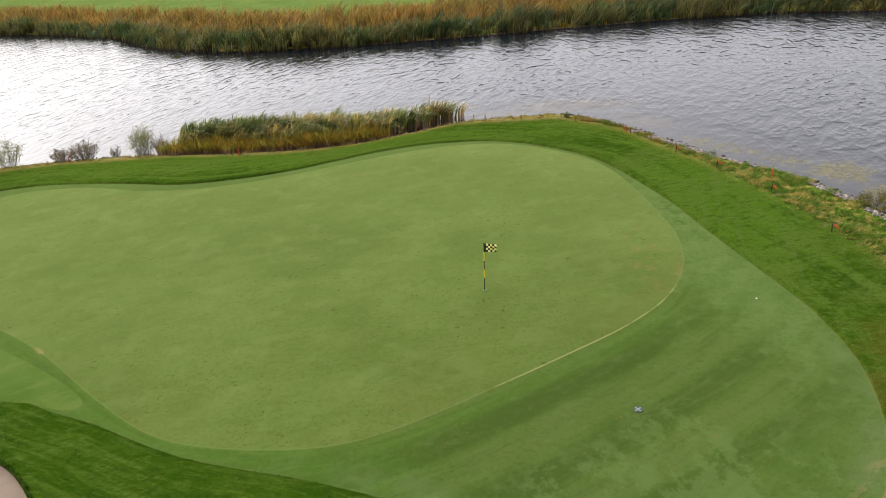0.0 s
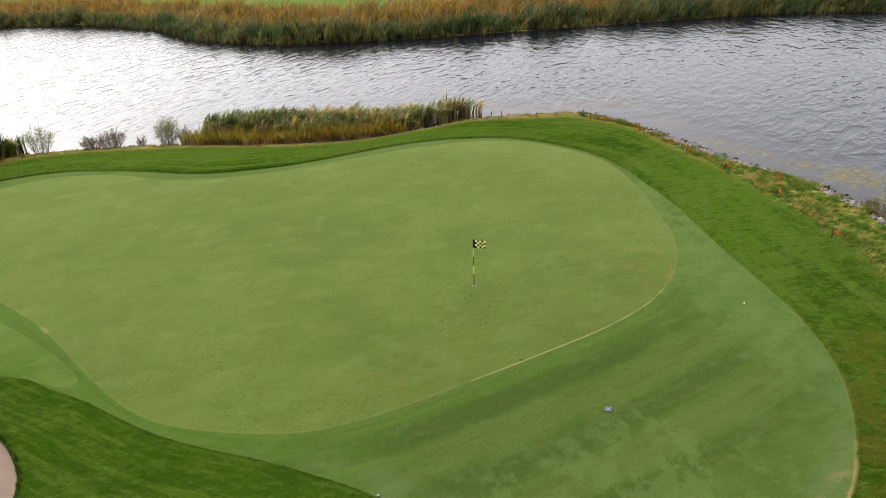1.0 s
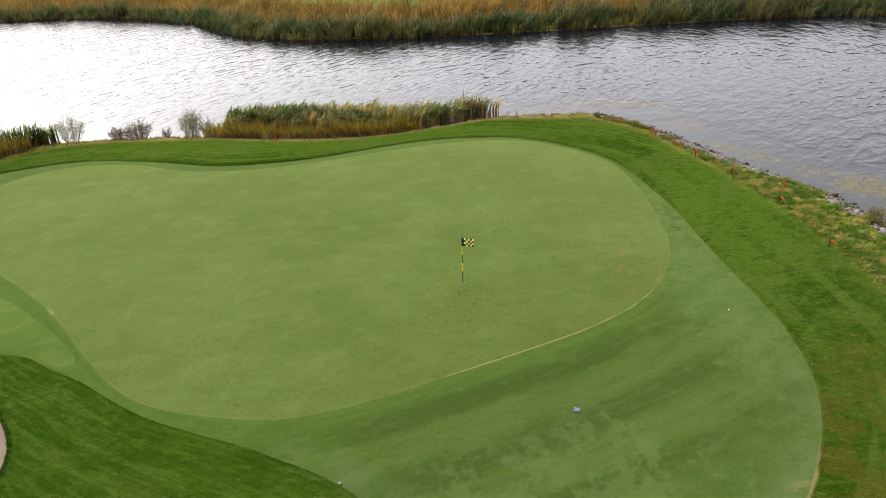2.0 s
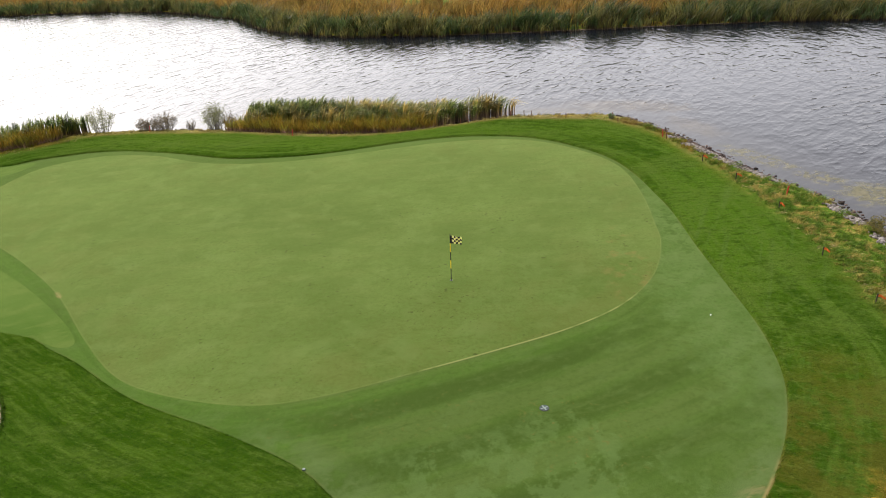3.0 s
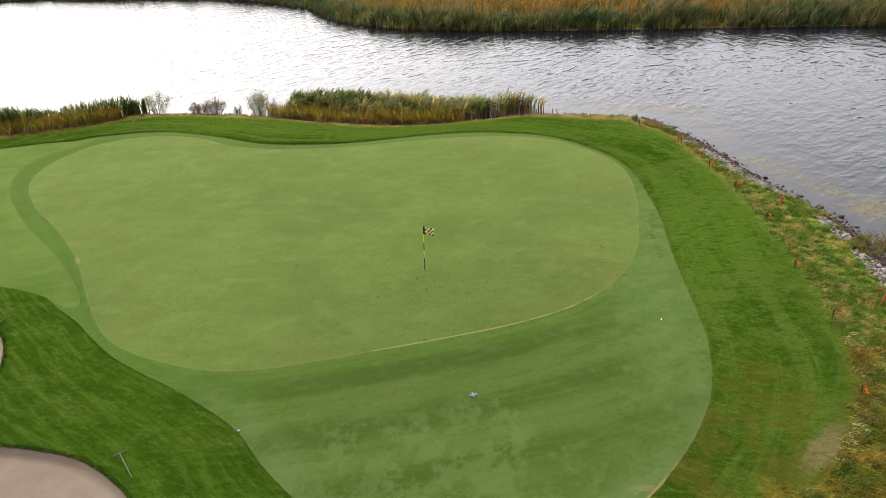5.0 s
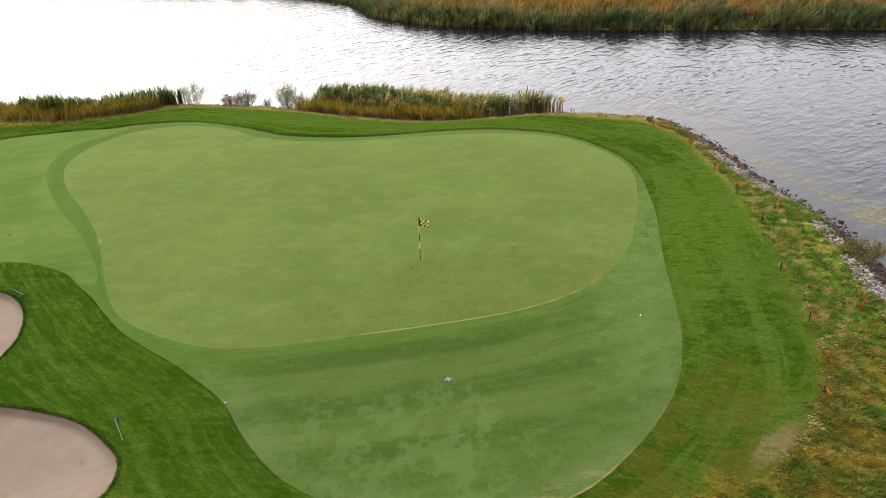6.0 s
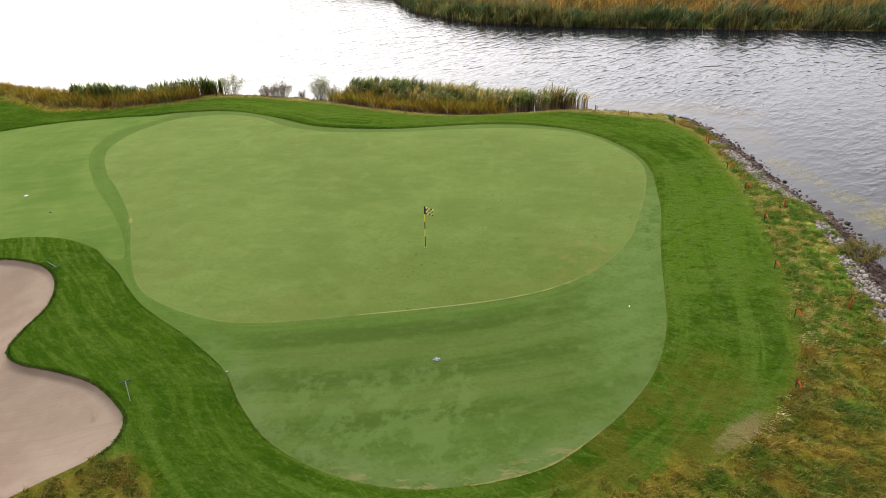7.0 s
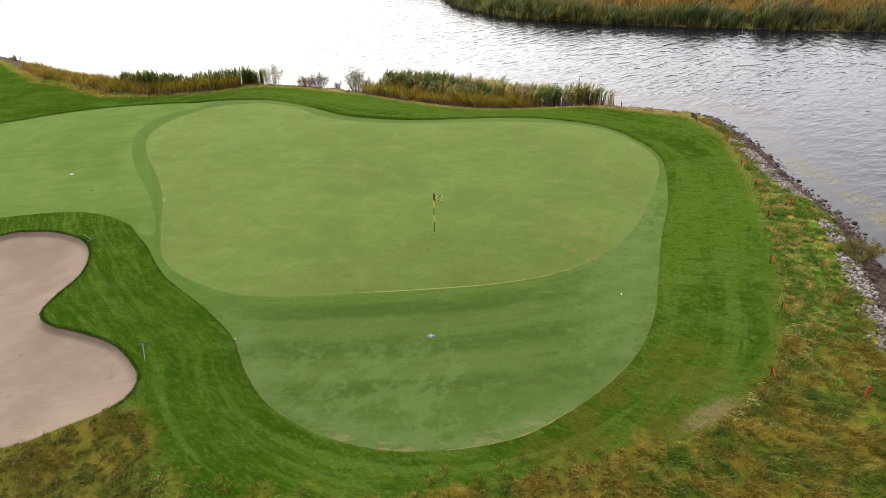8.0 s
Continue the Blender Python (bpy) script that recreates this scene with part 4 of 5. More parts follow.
tagged(ob, "bleached straw tufts along the edges of the mown grass", "grass", "", "stuff")


def reed_bed(name, outline, count, tall, material, label, bend=0.7, wide=(0.018, 0.04), segments=3, seed=1, lean=0.22, curve=2.6, edge_fade=0.6, mound=0.14, mound_scale=0.35, low=0.80, low_over=0.6, thin=0.0, clump=0, spread=0.14, droop=0.18, ragged=0.75):
    """A bed of reeds that fills an outline; lower at its edges."""
    r = np.random.RandomState(seed)
    poly = closed(outline, 4)
    lo, hi = poly.min(0), poly.max(0)
    pts2 = scatter(r, count, (lo[0], lo[1], hi[0], hi[1]), lambda p: inside(p, poly))
    if clump:
        pts2 = np.repeat(pts2[:count // clump], clump, 0)
        pts2 = pts2 + np.repeat(r.normal(0, spread, (count // clump, 2)), clump, 0) + r.normal(0, spread, pts2.shape)
    d = distance(pts2, poly)
    patchy = np.array([noise.noise((x * mound_scale, y * mound_scale, seed * 3.1)) for x, y in pts2])
    keep = r.uniform(0, 1, len(pts2)) < smooth(d + 0.25 + 0.4 * patchy, 0, edge_fade)
    if thin:
        keep &= np.repeat(r.uniform(0, 1, len(pts2) // max(clump, 1)), max(clump, 1)) > thin * smooth(pts2[:, 0], -13, -3)
    marks, marks_at = np.unique((np.arange(len(pts2)) // max(clump, 1))[keep], return_inverse=True)
    pts2, d, patchy = pts2[keep], d[keep], patchy[keep]
    n = len(pts2)
    h = r.uniform(tall[0], tall[1], n) * (low + (1 - low) * smooth(d, 0, low_over)) * (1 + mound * patchy)
    if clump:
        h *= r.uniform(ragged, 1.10, len(marks))[marks_at]
    z = np.maximum(height(pts2), WATER - 0.05) - 0.03
    return tagged(blades(name, pts2, z, h, r.uniform(wide[0], wide[1], n), r.uniform(0.5, 1.4, n) * bend, material, r, segments, lean, curve,
                         tuft=marks_at if clump else None, droop=droop), label, "reeds", "", "stuff")


reed_bed("reed_bed", [(-21.8, 50.6), (-19, 50), (-14, 49.7), (-9, 49.7), (-6, 50.3), (-3.5, 51.5), (-1.2, 52.6), (-0.6, 53.6), (-4, 53.6), (-8, 53.2), (-13, 53.6), (-18, 53.8), (-21.5, 52.8)],
         5400, (2.0, 2.45), M_REED, "tall green and tan reeds bent by wind at the water's edge", bend=0.52, wide=(0.04, 0.085), segments=5, seed=2, mound=0.2, thin=0.2, clump=14, spread=0.09, lean=0.11, curve=3.2, droop=0.4, ragged=0.85)
reed_bed("reed_bed", [(-13, 50.4), (-9, 50.4), (-6, 51.0), (-3.5, 52.0), (-1.0, 53.0), (-0.7, 54.2), (-4, 54.2), (-8, 53.8), (-13, 53.8)],
         2400, (1.7, 2.25), M_REED, "pale tipped reeds arching over open shallows", bend=0.62, wide=(0.04, 0.085), segments=5, seed=22, mound=0.2, clump=13, spread=0.12, lean=0.13, curve=3.4, droop=0.45, ragged=0.85)
reed_bed("reed_bed", [(-22.0, 51.2), (-19, 50.8), (-16.5, 50.8), (-14.5, 51.6), (-14.5, 53.2), (-17, 54), (-20, 53.6), (-21.8, 52.6)],
         2600, (2.4, 2.85), M_REEDDARK, "dense dark green reed clump in the shallows", bend=0.56, wide=(0.035, 0.08), segments=5, seed=12, mound=0.2, low=0.8, low_over=1.0, clump=14, spread=0.08, lean=0.10, curve=3.2, droop=0.38, ragged=0.85)
reed_bed("sedge", [(-22.2, 49.9), (-17.4, 49), (-13.4, 48.8), (-9.4, 48.8), (-7.2, 49.2), (-6.0, 50.0), (-7.0, 50.6), (-8, 50.6), (-13, 50.4), (-18, 50.6), (-21.8, 51.2)],
         15000, (0.6, 1.55), M_SEDGE, "amber and russet sedge along the foot of the reeds", bend=0.15, wide=(0.018, 0.042), seed=3, edge_fade=0.4, mound=0.5, mound_scale=0.7, lean=0.5, curve=1.4, clump=7, spread=0.2)
reed_bed("reed_bed", [(-49, 44), (-44, 44.2), (-40.3, 46), (-37.6, 48.6), (-36, 50.6), (-36.6, 52.2), (-39.5, 50.8), (-43, 48.6), (-48.5, 47)],
         4400, (1.9, 2.5), M_REEDDARK, "dark green reeds on the western bank", bend=0.56, wide=(0.035, 0.08), segments=5, seed=4, mound=0.3, clump=14, spread=0.08, lean=0.10, curve=3.2, droop=0.38, ragged=0.85)
reed_bed("sedge", [(-73.5, 48.9), (-68.6, 46.9), (-63.5, 44.9), (-57, 44.2), (-51.2, 42.9), (-48, 42.4), (-43.6, 43.0), (-39.8, 44.7), (-37, 47.2), (-36.2, 48.8), (-39.6, 47.2), (-44, 45.6), (-49, 45.7), (-52, 46.2), (-58, 47.0), (-66, 48.0), (-72, 49.4)],
         17000, (0.65, 1.35), M_SEDGE, "russet and amber sedge along the western bank", bend=0.15, wide=(0.022, 0.05), seed=5, edge_fade=0.5, mound=0.5, mound_scale=0.5, lean=0.5, curve=1.4, clump=7, spread=0.24)
reed_bed("far_reed_bed", [(-156, 138), (-140, 138.6), (-119, 132.6), (-98, 130), (-77, 124.5), (-64, 118), (-51, 108.5), (-43.5, 99.8), (-34, 92.4), (-28, 89.8), (-21.5, 87.4), (-8, 86), (12, 85.5), (24, 84.8), (35, 82.4), (45, 78.4), (62, 71),
                          (63, 76), (46, 84), (36, 88), (24, 91), (10, 91.5), (-8, 92), (-20, 93.5), (-30, 97), (-40, 105), (-50, 114), (-63, 123), (-76, 130), (-98, 135.5), (-119, 138), (-140, 144), (-158, 144)],
         42000, (1.6, 2.9), M_FARREED, "dense dark green reeds along the far shore", bend=0.36, wide=(0.04, 0.10), segments=4, seed=6, clump=14, spread=0.20, lean=0.45, curve=2.4, mound=0.55, mound_scale=0.22, low=0.5, low_over=2.2, droop=0.35)
reed_bed("far_reed_bed", [(-158, 142), (-140, 142), (-119, 136), (-98, 134), (-76, 128), (-63, 121), (-50, 112), (-40, 103), (-30, 95), (-20, 91.5), (-8, 90.5), (10, 90), (24, 89.5), (36, 86.5), (46, 82.5), (63, 75),
                          (64, 94), (30, 102.5), (10, 103.5), (-8, 104.4), (-20, 105.5), (-33, 111), (-53, 125.5), (-92, 149), (-140, 157), (-160, 156)],
         52000, (1.5, 2.6), M_FARTAN, "rust and straw coloured reeds behind the far shore", bend=0.32, wide=(0.04, 0.10), segments=3, seed=7, clump=12, spread=0.25, lean=0.45, curve=2.0, mound=0.35, mound_scale=0.2, droop=0.3)


# ---- the flagstick ----
def flagstick():
    x, y = -0.07, 26.3
    z = ground_at(x, y)
    t = base_empty("flagstick", "yellow and black banded flagstick with a checkered flag in the hole", "flagstick", at=pose(x, y, z))
    lean = Vector((0.11, 0.05, 2.13)).normalized()
    bm = bmesh.new()
    ring = bmesh.ops.create_circle(bm, segments=24, radius=0.054)["verts"]
    up = bmesh.ops.extrude_edge_only(bm, edges=list({e for v in ring for e in v.link_edges}))["geom"]
    bmesh.ops.translate(bm, verts=[v for v in up if isinstance(v, bmesh.types.BMVert)], vec=(0, 0, 0.012))
    rim = bmesh.ops.extrude_edge_only(bm, edges=[e for e in up if isinstance(e, bmesh.types.BMEdge) and all(abs(v.co.z - 0.012) < 1e-5 for v in e.verts)])["geom"]
    bmesh.ops.scale(bm, verts=[v for v in rim if isinstance(v, bmesh.types.BMVert)], vec=(1.18, 1.18, 1))
    part("cup_rim", bm, M_WHITE, t, "white plastic cup rim")
    # no recess: a flat black disc gives the hole's inner shade
    bm = bmesh.new()
    bmesh.ops.create_cone(bm, cap_ends=True, segments=24, radius1=0.053, radius2=0.053, depth=0.006, matrix=pose(0, 0, 0.004))
    part("hole", bm, M_PIT_SHADE, t, "flat black disc for the shade inside the hole")
    bands = ((0.0, 0.58, M_BLACK), (0.58, 0.95, M_YELLOW), (0.95, 1.34, M_BLACK), (1.34, 1.74, M_YELLOW), (1.74, 2.13, M_BLACK))
    for a, b, material in bands:
        part("band", rod(bmesh.new(), lean * a, lean * b, 0.016 + 0.004 * (a == 0), 0.016, 10), material, t)
    bm = bmesh.new()
    bmesh.ops.create_uvsphere(bm, u_segments=10, v_segments=6, radius=0.02, matrix=Matrix.Translation(lean * 2.14))
    part("finial", bm, M_BLACK, t)
    # the flag: a waving cloth of black and yellow squares with a black hem
    cols, rows, sub, w, h = 6, 4, 4, 0.50, 0.36
    along = Vector((0.985, -0.12, -0.08)).normalized()
    cross = Vector((0.12, 0.985, 0)).normalized()
    top = lean * 2.10
    verts, faces, tint = [], [], []
    nu, nv = cols * sub + 1, rows * sub + 1
    for i in range(nu):
        u = i / (nu - 1)
        for j in range(nv):
            v = j / (nv - 1)
            wave = 0.045 * u * math.sin(9.0 * u + 1.5 * v) + 0.02 * u * math.sin(17 * u + 4 * v)
            verts.append(top + along * (w * u) + cross * wave - lean * (h * v) * (1 - 0.12 * u) - Vector((0, 0, 0.03 * u * u)))
    for i in range(nu - 1):
        for j in range(nv - 1):
            faces.append((i * nv + j, (i + 1) * nv + j, (i + 1) * nv + j + 1, i * nv + j + 1))
            tint.append(0 if i // sub == 0 else (i // sub + j // sub) % 2)
    me = bpy.data.meshes.new("flag")
    me.from_pydata([tuple(v) for v in verts], [], faces)
    me.materials.append(M_CLOTH_K)
    me.materials.append(M_CLOTH_Y)
    me.polygons.foreach_set("material_index", tint)
    me.polygons.foreach_set("use_smooth", [True] * len(faces))
    flag = new("flag", me)
    flag.parent = t
    tagged(flag, "black and pale yellow checkered cloth flag")
    thick = flag.modifiers.new("cloth", 'SOLIDIFY')
    thick.thickness = 0.004


flagstick()


# ---- small things on the turf ----
def drain_cover(x, y, radius, label, category, name):
    t = base_empty(name, label, category, at=pose(x, y, ground_at(x, y)))
    bm = bmesh.new()
    bmesh.ops.create_cone(bm, cap_ends=True, segments=28, radius1=radius, radius2=radius * 0.96, depth=0.016, matrix=pose(0, 0, 0.006))
    part("rim", bm, M_BLACK, t, "dark cast rim")
    bm = bmesh.new()
    bmesh.ops.create_cone(bm, cap_ends=True, segments=28, radius1=radius * 0.84, radius2=radius * 0.80, depth=0.008, matrix=pose(0, 0, 0.015))
    plate = part("plate", bm, M_GREY, t, "grey slotted plate")
    for a in (35, 125):
        bm = bmesh.new()
        box(bm, (radius * 1.6, radius * 0.22, 0.006), pose(0, 0, 0.0215, 0, 0, a))
        part("cross_bar", bm, M_OFFWHITE, plate, "off-white painted bar")
    # slots are flat discs too, their inner shade given as colour
    for k in range(12):
        a = 2 * math.pi * k / 12
        bm = bmesh.new()
        bmesh.ops.create_cone(bm, cap_ends=True, segments=8, radius1=radius * 0.07, radius2=radius * 0.07, depth=0.004, matrix=pose(radius * 0.58 * math.cos(a), radius * 0.58 * math.sin(a), 0.0195))
        part("slot", bm, M_PIT_SHADE, plate)


drain_cover(4.5, 18.7, 0.16, "round grey drain cover with a white cross on the apron", "drain cover", "drain_cover")


def valve_lid(x, y, radius, material, label):
    t = base_empty("valve_lid", label, "valve lid", "lids in the turf", at=pose(x, y, ground_at(x, y)))
    bm = bmesh.new()
    bmesh.ops.create_cone(bm, cap_ends=True, segments=24, radius1=radius, radius2=radius * 0.94, depth=0.05, matrix=pose(0, 0, 0.02))
    part("lid", bm, material, t)
    bm = bmesh.new()
    bmesh.ops.create_cone(bm, cap_ends=True, segments=24, radius1=radius * 1.15, radius2=radius * 1.1, depth=0.03, matrix=pose(0, 0, 0.01))
    part("collar", bm, M_GREY, t, "grey collar")


valve_lid(-28.67, 25.16, 0.14, M_LID, "off-white round irrigation lid in the fairway turf")
valve_lid(-24.1, 23.57, 0.08, M_GREY, "small grey sprinkler lid in the fairway turf")
valve_lid(-2.28, 14.84, 0.045, M_OFFWHITE, "small pale sprinkler lid at the edge of the apron")


def golf_ball(x, y):
    bm = bmesh.new()
    bmesh.ops.create_icosphere(bm, subdivisions=3, radius=0.024)
    for i, v in enumerate(bm.verts):
        if i % 3 == 0:
            v.co *= 0.985
    me = bpy.data.meshes.new("golf_ball")
    bm.to_mesh(me)
    bm.free()
    me.materials.append(M_BALL)
    ob = new("golf_ball", me)
    ob.location = (x, y, ground_at(x, y) + 0.022)
    tagged(ob, "white golf ball lying on the apron", "golf ball")


golf_ball(10.2, 24.45)


def rake(hx, hy, tx, ty):
    """A bunker rake lying on the grass: head at (hx, hy), handle end at (tx, ty)."""
    d = Vector((tx - hx, ty - hy, 0))
    n = d.length
    t = base_empty("bunker_rake", "bunker rake with pale handle and dark green head on the grass", "rake", "rakes beside the bunker",
                   at=pose(hx, hy, ground_at(hx, hy) + 0.09, 0, 0, math.degrees(math.atan2(d.y, d.x))))
    part("handle", rod(bmesh.new(), (0, 0, 0.02), (n, 0, ground_at(tx, ty) - ground_at(hx, hy) + 0.01), 0.014, 0.012, 8), M_HANDLE, t, "pale green round handle")
    bm = bmesh.new()
    box(bm, (0.05, 0.46, 0.035), pose(0, 0, 0.01))
    bmesh.ops.bevel(bm, geom=bm.edges[:], offset=0.008, segments=2, affect='EDGES')
    head = part("head", bm, M_RAKE, t, "dark green head")
    for k in range(13):
        part("tine", rod(bmesh.new(), (0, -0.21 + 0.035 * k, 0.0), (0.01, -0.21 + 0.035 * k, -0.075), 0.006, 0.003, 5), M_RAKE, head)


rake(-5.25, 12.75, -4.08, 11.95)
rake(-16.5, 18.32, -17.5, 18.56)


# ---- marker stakes ----
def stake(name, material, label, tall, thick, ribbon, lean, turn):
    t = base_empty(name, label, "stake", "stakes along the bank")
    tip = Vector((lean * tall, 0, tall))
    bm = bmesh.new()
    box(bm, (thick, thick, tall + 0.15), Matrix.Translation(tip * 0.5 - Vector((0, 0, 0.075))) @ pose(0, 0, 0, 0, math.degrees(math.atan(lean)), 0))
    bmesh.ops.bevel(bm, geom=bm.edges[:], offset=0.006, segments=1, affect='EDGES')
    part("post", bm, material, t)
    if ribbon:
        me = bpy.data.meshes.new("ribbon")
        vs, fs = [], []
        c, s = math.cos(turn), math.sin(turn)
        for i in range(9):
            u = i / 8
            off = 0.03 * math.sin(6 * u)
            for v in (0, 1):
                r = 0.02 + ribbon * u
                vs.append((tip.x + c * r - s * off, s * r + c * off, tip.z - 0.03 - 0.11 * v * (1 - 0.2 * u) - ribbon * 0.35 * u * u))
        for i in range(8):
            fs.append((2 * i, 2 * i + 2, 2 * i + 3, 2 * i + 1))
        me.from_pydata(vs, [], fs)
        me.materials.append(M_ORANGE)
        ob = new("ribbon", me)
        ob.parent = t
        tagged(ob, "orange plastic ribbon flag")
        ob.modifiers.new("film", 'SOLIDIFY').thickness = 0.004
    return t


def place_stakes():
    flagged = stake("marker_stake", M_POST, "dark wooden stake with an orange ribbon flag in the grass", 0.42, 0.045, 0.25, 0.05, -0.35)
    red = stake("hazard_stake", M_RED, "red painted hazard stake in the bank grass", 0.50, 0.055, 0, 0.16, 0)
    rust = stake("bank_stake", M_RUST, "rust brown wooden stake at the lake edge", 0.40, 0.05, 0, 0.0, 0)
    first = {}
    for kind, rows in ((flagged, ((11.45, 40.8, 0), (12.8, 37.7, 10), (14.15, 33.65, -25), (15.05, 29.2, -15), (16.1, 25.65, 5), (16.5, 21.35, -30))),
                       (red, ((14.8, 35.4, 20), (17.88, 27.0, 0), (19.3, 21.5, 10), (9.55, 45.4, 90), (-16.1, 47.5, 60), (-29.3, 49.9, 30))),
                       (rust, ((9.75, 45.0, 0), (-4, 49.3, 0), (-3.45, 49.4, 30), (-0.7, 51.3, 0), (0.8, 51.3, 10), (3.3, 50.6, 0), (6.5, 50.5, 20), (6.85, 49.0, 0), (0.0, 53.6, 0)))):
        for x, y, a in rows:
            m = pose(x, y, ground_at(x, y) - 0.02, 0, 0, a)
            if kind.name not in first:
                first[kind.name] = True
                kind.matrix_basis = m
            else:
                copy_thing(kind, m)


place_stakes()


# ---- shrubs ----
def shrub(x, y, tall, spread, stems, leaves, leaf, leaf_size, label, seed):
    """A shrub that fans up from its foot in many thin stems with small leaves."""
    r = random.Random(seed)
    t = base_empty("shrub", label, "shrub", "shrubs on the bank", at=pose(x, y, max(ground_at(x, y), WATER) - 0.03))
    bm = bmesh.new()
    twigs = []
    for _ in range(stems):
        a, k = r.uniform(0, 6.283), math.sqrt(r.uniform(0, 1))
        foot = Vector((0.45 * spread * k * math.cos(a), 0.45 * spread * k * math.sin(a), 0))
        h = tall * r.uniform(0.55, 1.0) * (1 - 0.4 * k * k)
        tip = Vector((spread * k * math.cos(a) + 0.12 * h, spread * k * math.sin(a) - 0.08 * h, h))
        knee = foot.lerp(tip, 0.5) + Vector((r.gauss(0, 0.04), r.gauss(0, 0.04), 0.06 * h))
        rod(bm, foot, knee, 0.013, 0.009, 4)
        rod(bm, knee, tip, 0.009, 0.004, 4)
        twigs += [(foot.lerp(knee, 0.5), knee), (knee, tip), (knee, tip)]
        for _ in range(2):
            q = knee.lerp(tip, r.uniform(0.0, 0.9))
            e = q + Vector((r.uniform(-1, 1), r.uniform(-1, 1), r.uniform(0.3, 1.2))) * 0.16 * tall
            rod(bm, q, e, 0.006, 0.003, 3)
            twigs.append((q, e))
    part("stem_clump", bm, M_BARK, t, "thin grey-brown stems")
    vs, fs = [], []
    for _ in range(leaves):
        a, b = r.choice(twigs)
        c = a.lerp(b, r.uniform(0.1, 1.05)) + Vector((r.gauss(0, 1), r.gauss(0, 1), r.gauss(0, 1))) * 0.05 * tall
        u = Vector((r.gauss(0, 1), r.gauss(0, 1), r.gauss(0, 1))).normalized()
        w = u.orthogonal().normalized()
        s = leaf_size * r.uniform(0.6, 1.3)
        i = len(vs)
        vs += [c - u * s, c + w * s * 0.4, c + u * s, c - w * s * 0.4]
        fs.append((i, i + 1, i + 2, i + 3))
    me = bpy.data.meshes.new("foliage")
    me.from_pydata([tuple(v) for v in vs], [], fs)
    me.materials.append(leaf)
    ob = new("foliage", me)
    ob.parent = t


shrub(-34.5, 51.0, 2.6, 1.15, 44, 1700, M_LEAF_PALE, 0.055, "thin pale olive willow shrub at the water's edge", 1)
shrub(-30.3, 51.0, 1.3, 0.9, 44, 1300, M_LEAF_DUN, 0.05, "low dun brown shrub on the bank", 2)
shrub(-28.7, 51.1, 1.8, 1.1, 70, 2200, M_LEAF_DUN, 0.05, "twiggy grey-brown shrub on the bank", 3)
shrub(-26.4, 51.2, 1.05, 0.5, 24, 450, M_LEAF_DUN, 0.045, "small twiggy shrub beside pale stones", 4)
shrub(-24.2, 51.1, 2.7, 0.95, 64, 2000, M_LEAF_PALE, 0.055, "upright olive green shrub beside the reeds", 5)
shrub(-22.9, 51.2, 1.7, 0.7, 34, 900, M_LEAF_DUN, 0.05, "thin brown shrub against the reeds", 9)
shrub(18.2, 31.9, 1.0, 0.95, 50, 2600, M_LEAF_GOLD, 0.04, "rounded gold and green shrub among the bank stones", 6)
shrub(6.4, 50.0, 0.55, 0.26, 14, 260, M_LEAF_WEED, 0.035, "small leafy green weed beside the stakes", 10)
shrub(13.3, 39.9, 0.40, 0.16, 8, 120, M_LEAF_WEED, 0.03, "small dark green weed among the bank stones", 11)
shrub(-75.2, 49.7, 0.8, 0.7, 26, 700, M_LEAF_DUN, 0.06, "low brown shrub on the western bank", 7)
shrub(-80.6, 51.5, 1.2, 0.9, 26, 700, M_LEAF_DUN, 0.06, "brown shrub far along the western bank", 8)


# ---- stones along the eastern shore: two banks of loose stone ----
def stone_meshes(material, seed, count=8):
    out = []
    for k in range(count):
        bm = bmesh.new()
        bmesh.ops.create_icosphere(bm, subdivisions=1, radius=1.0)
        r = random.Random(seed * 50 + k)
        sx, sy, sz = r.uniform(0.8, 1.3), r.uniform(0.7, 1.1), r.uniform(0.5, 0.8)
        for v in bm.verts:
            v.co = Vector((v.co.x * sx, v.co.y * sy, v.co.z * sz)) * r.uniform(0.82, 1.15)
        me = bpy.data.meshes.new("stone")
        bm.to_mesh(me)
        bm.free()
        me.materials.append(material)
        out.append(me)
    return out


def along_shore(rng2, n, stretch, offset):
    """Plan points along a stretch of the shoreline, set inland by an offset range."""
    line = LAND
    seg = np.array([p for p in line if stretch[0] <= p[0] <= stretch[1] and 15 < p[1] < 60])
    seg = seg[np.argsort(seg[:, 0])]
    d = np.linalg.norm(np.diff(seg, axis=0), axis=1)
    s = np.concatenate(([0], np.cumsum(d)))
    u = rng2.uniform(0, s[-1], n)
    x, y = np.interp(u, s, seg[:, 0]), np.interp(u, s, seg[:, 1])
    e = 0.05
    tx = np.interp(u + e, s, seg[:, 0]) - np.interp(u - e, s, seg[:, 0])
    ty = np.interp(u + e, s, seg[:, 1]) - np.interp(u - e, s, seg[:, 1])
    ln = np.hypot(tx, ty) + 1e-9
    off = rng2.uniform(offset[0], offset[1], n)
    return np.column_stack([x + ty / ln * off, y - tx / ln * off])


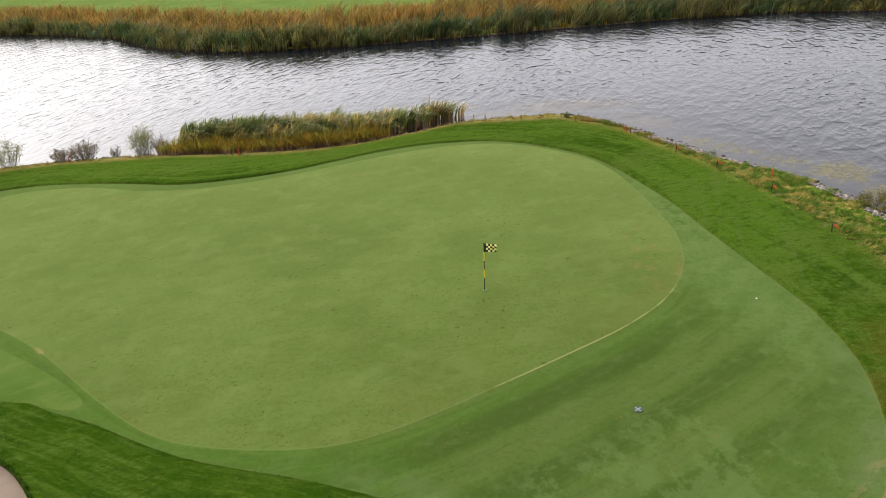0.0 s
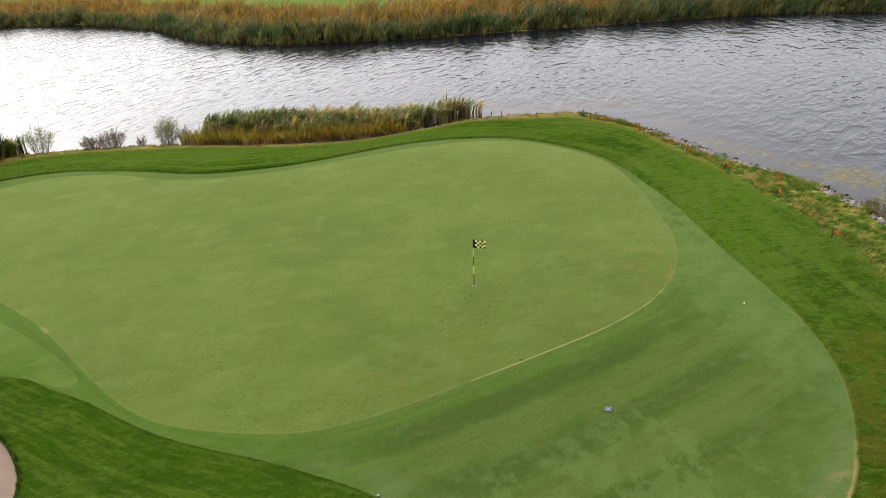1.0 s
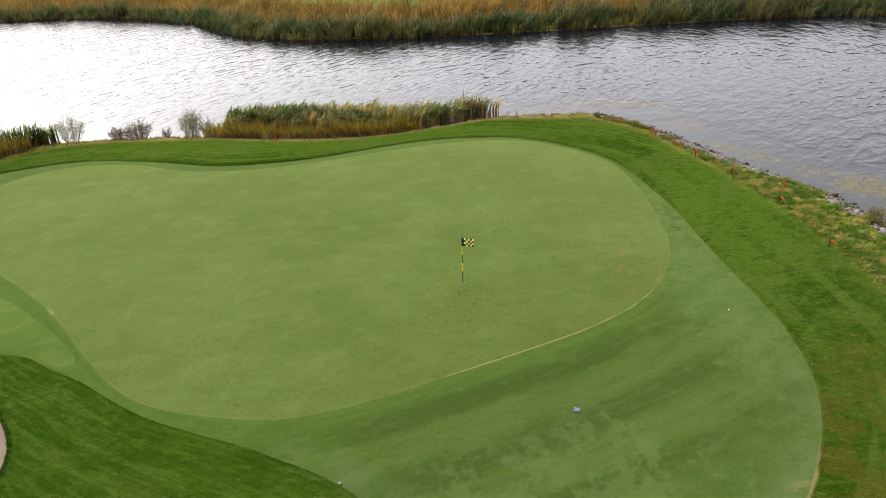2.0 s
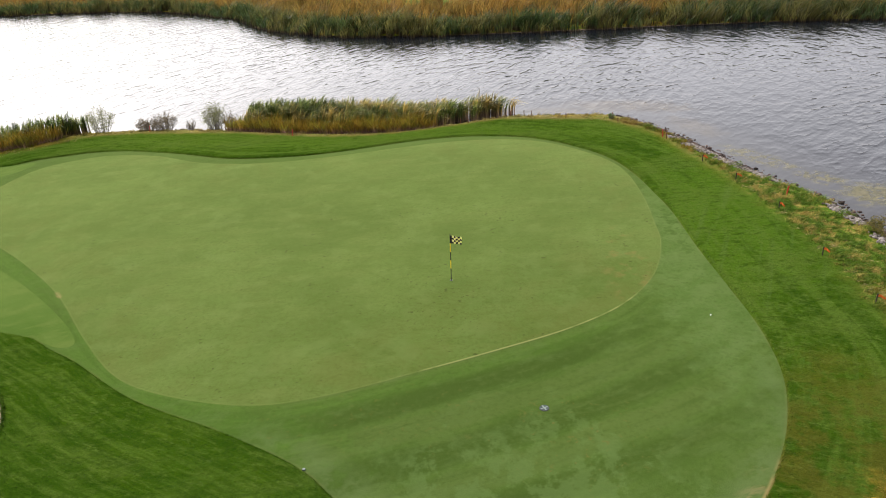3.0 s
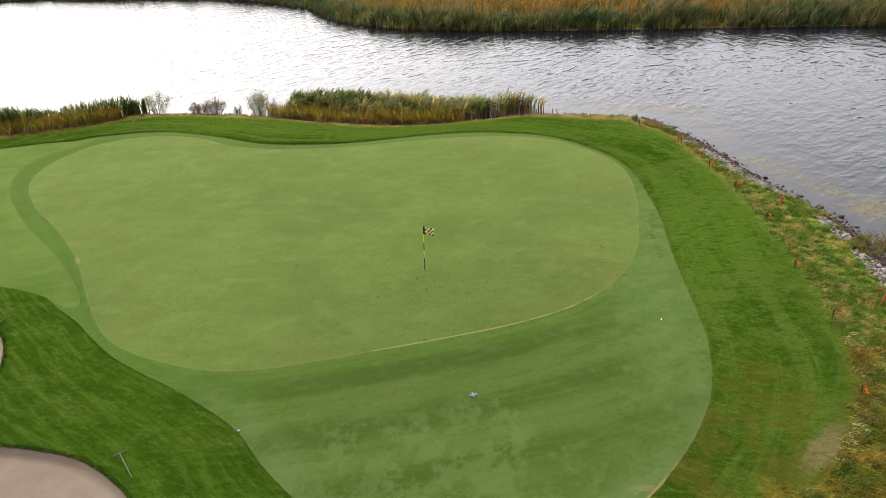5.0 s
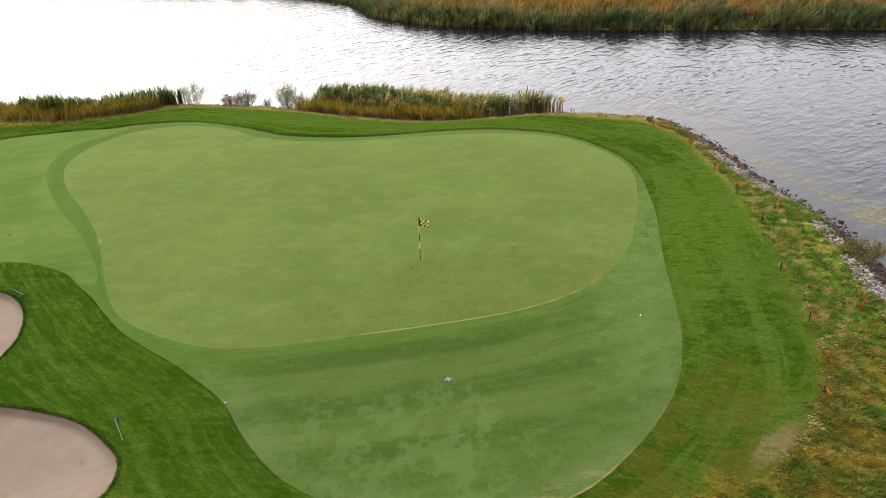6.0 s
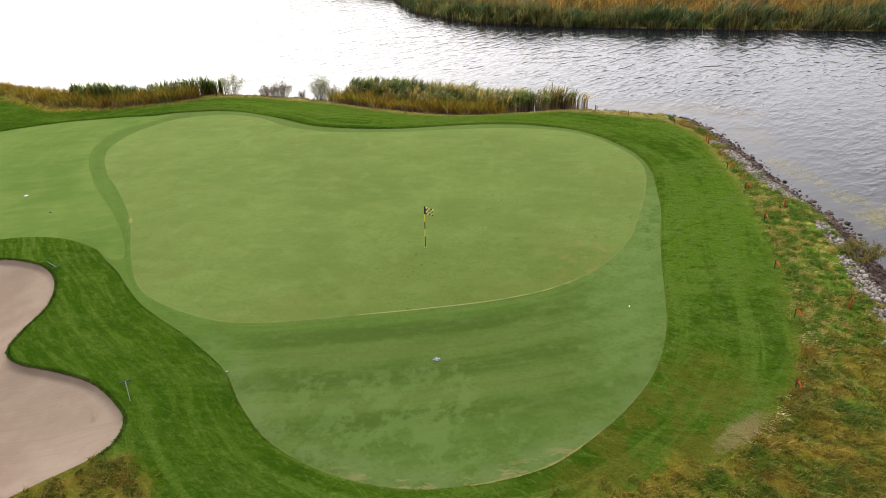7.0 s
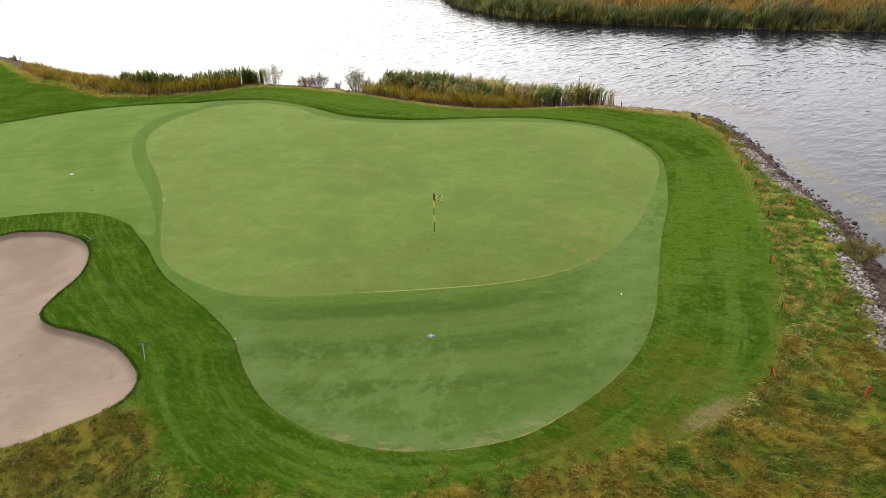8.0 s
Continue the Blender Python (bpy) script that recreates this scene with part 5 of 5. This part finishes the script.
def stone_bank(name, label, material, seed, n, stretch, offset, size, patch, more=0, places=()):
    """A bank of loose stones: n of them singly, and more small ones heaped between."""
    r = np.random.RandomState(seed)
    meshes = stone_meshes(material, seed)
    p = along_shore(r, (n + more) * (14 if places else 4), stretch, offset)
    keep = np.array([noise.noise((x * 0.55, y * 0.55, seed * 1.7)) > patch for x, y in p]) & (signed(p, LAND) > -0.35)
    if places:
        keep &= np.min([np.hypot(p[:, 0] - x, p[:, 1] - y) / rad for x, y, rad in places], 0) < r.uniform(0.5, 1.1, len(p))
    p = p[keep][:n + more]
    z = np.maximum(height(p), WATER - 0.05)
    home = pose(float(p[:, 0].mean()), float(p[:, 1].mean()), WATER)
    t = base_empty(name, label, "stones", at=home)
    inv = home.inverted()
    shapes = [np.array([v.co[:] for v in me.vertices]) for me in meshes]
    faces = [np.array([f.vertices[:] for f in me.polygons]) for me in meshes]
    heap_v, heap_f, count = [], [], 0
    for i, (x, y) in enumerate(p):
        s = r.uniform(size[0], size[1]) * (1.6 if r.uniform() < 0.08 else 1.0) * (1 + 0.12 * min(max((x - 15) / 3, 0), 1))
        m = inv @ pose(x, y, float(z[i]) + s * 0.3, r.uniform(-25, 25), r.uniform(-25, 25), r.uniform(0, 360)) @ Matrix.Diagonal((s, s, s, 1))
        if i < n:
            ob = new("stone", meshes[i % len(meshes)])
            ob.parent = t
            ob.matrix_basis = m
        else:
            k = i % len(meshes)
            a = np.array(m)
            heap_v.append(shapes[k] @ a[:3, :3].T + a[:3, 3])
            heap_f.append(faces[k] + count)
            count += len(shapes[k])
    if heap_v:
        ob = raw_mesh("rubble", np.concatenate(heap_v), np.concatenate(heap_f), material)
        ob.parent = t
        tagged(ob, kind="stuff")


stone_bank("dark_rubble", "dark brown wet rubble along the waterline", M_DARK, 3, 300, (7.0, 23.0), (-0.3, 1.2), (0.035, 0.095), -0.5, 1100)
stone_bank("pale_riprap", "pale grey and white loose stones on the bank", M_PALE, 5, 300, (8.0, 22.5), (0.9, 2.2), (0.038, 0.080), -1.0, 1300, PALE_PLACES)
stone_bank("shore_stones", "a few pale stones among the shrubs at the shore", M_PALE, 8, 40, (-34.0, -23.5), (-0.1, 0.7), (0.035, 0.09), -0.3)
stone_bank("shore_stones", "pale stones and bare earth at the foot of the reeds", M_PALE, 9, 60, (-7.5, -0.5), (0.3, 1.3), (0.03, 0.08), -0.5)
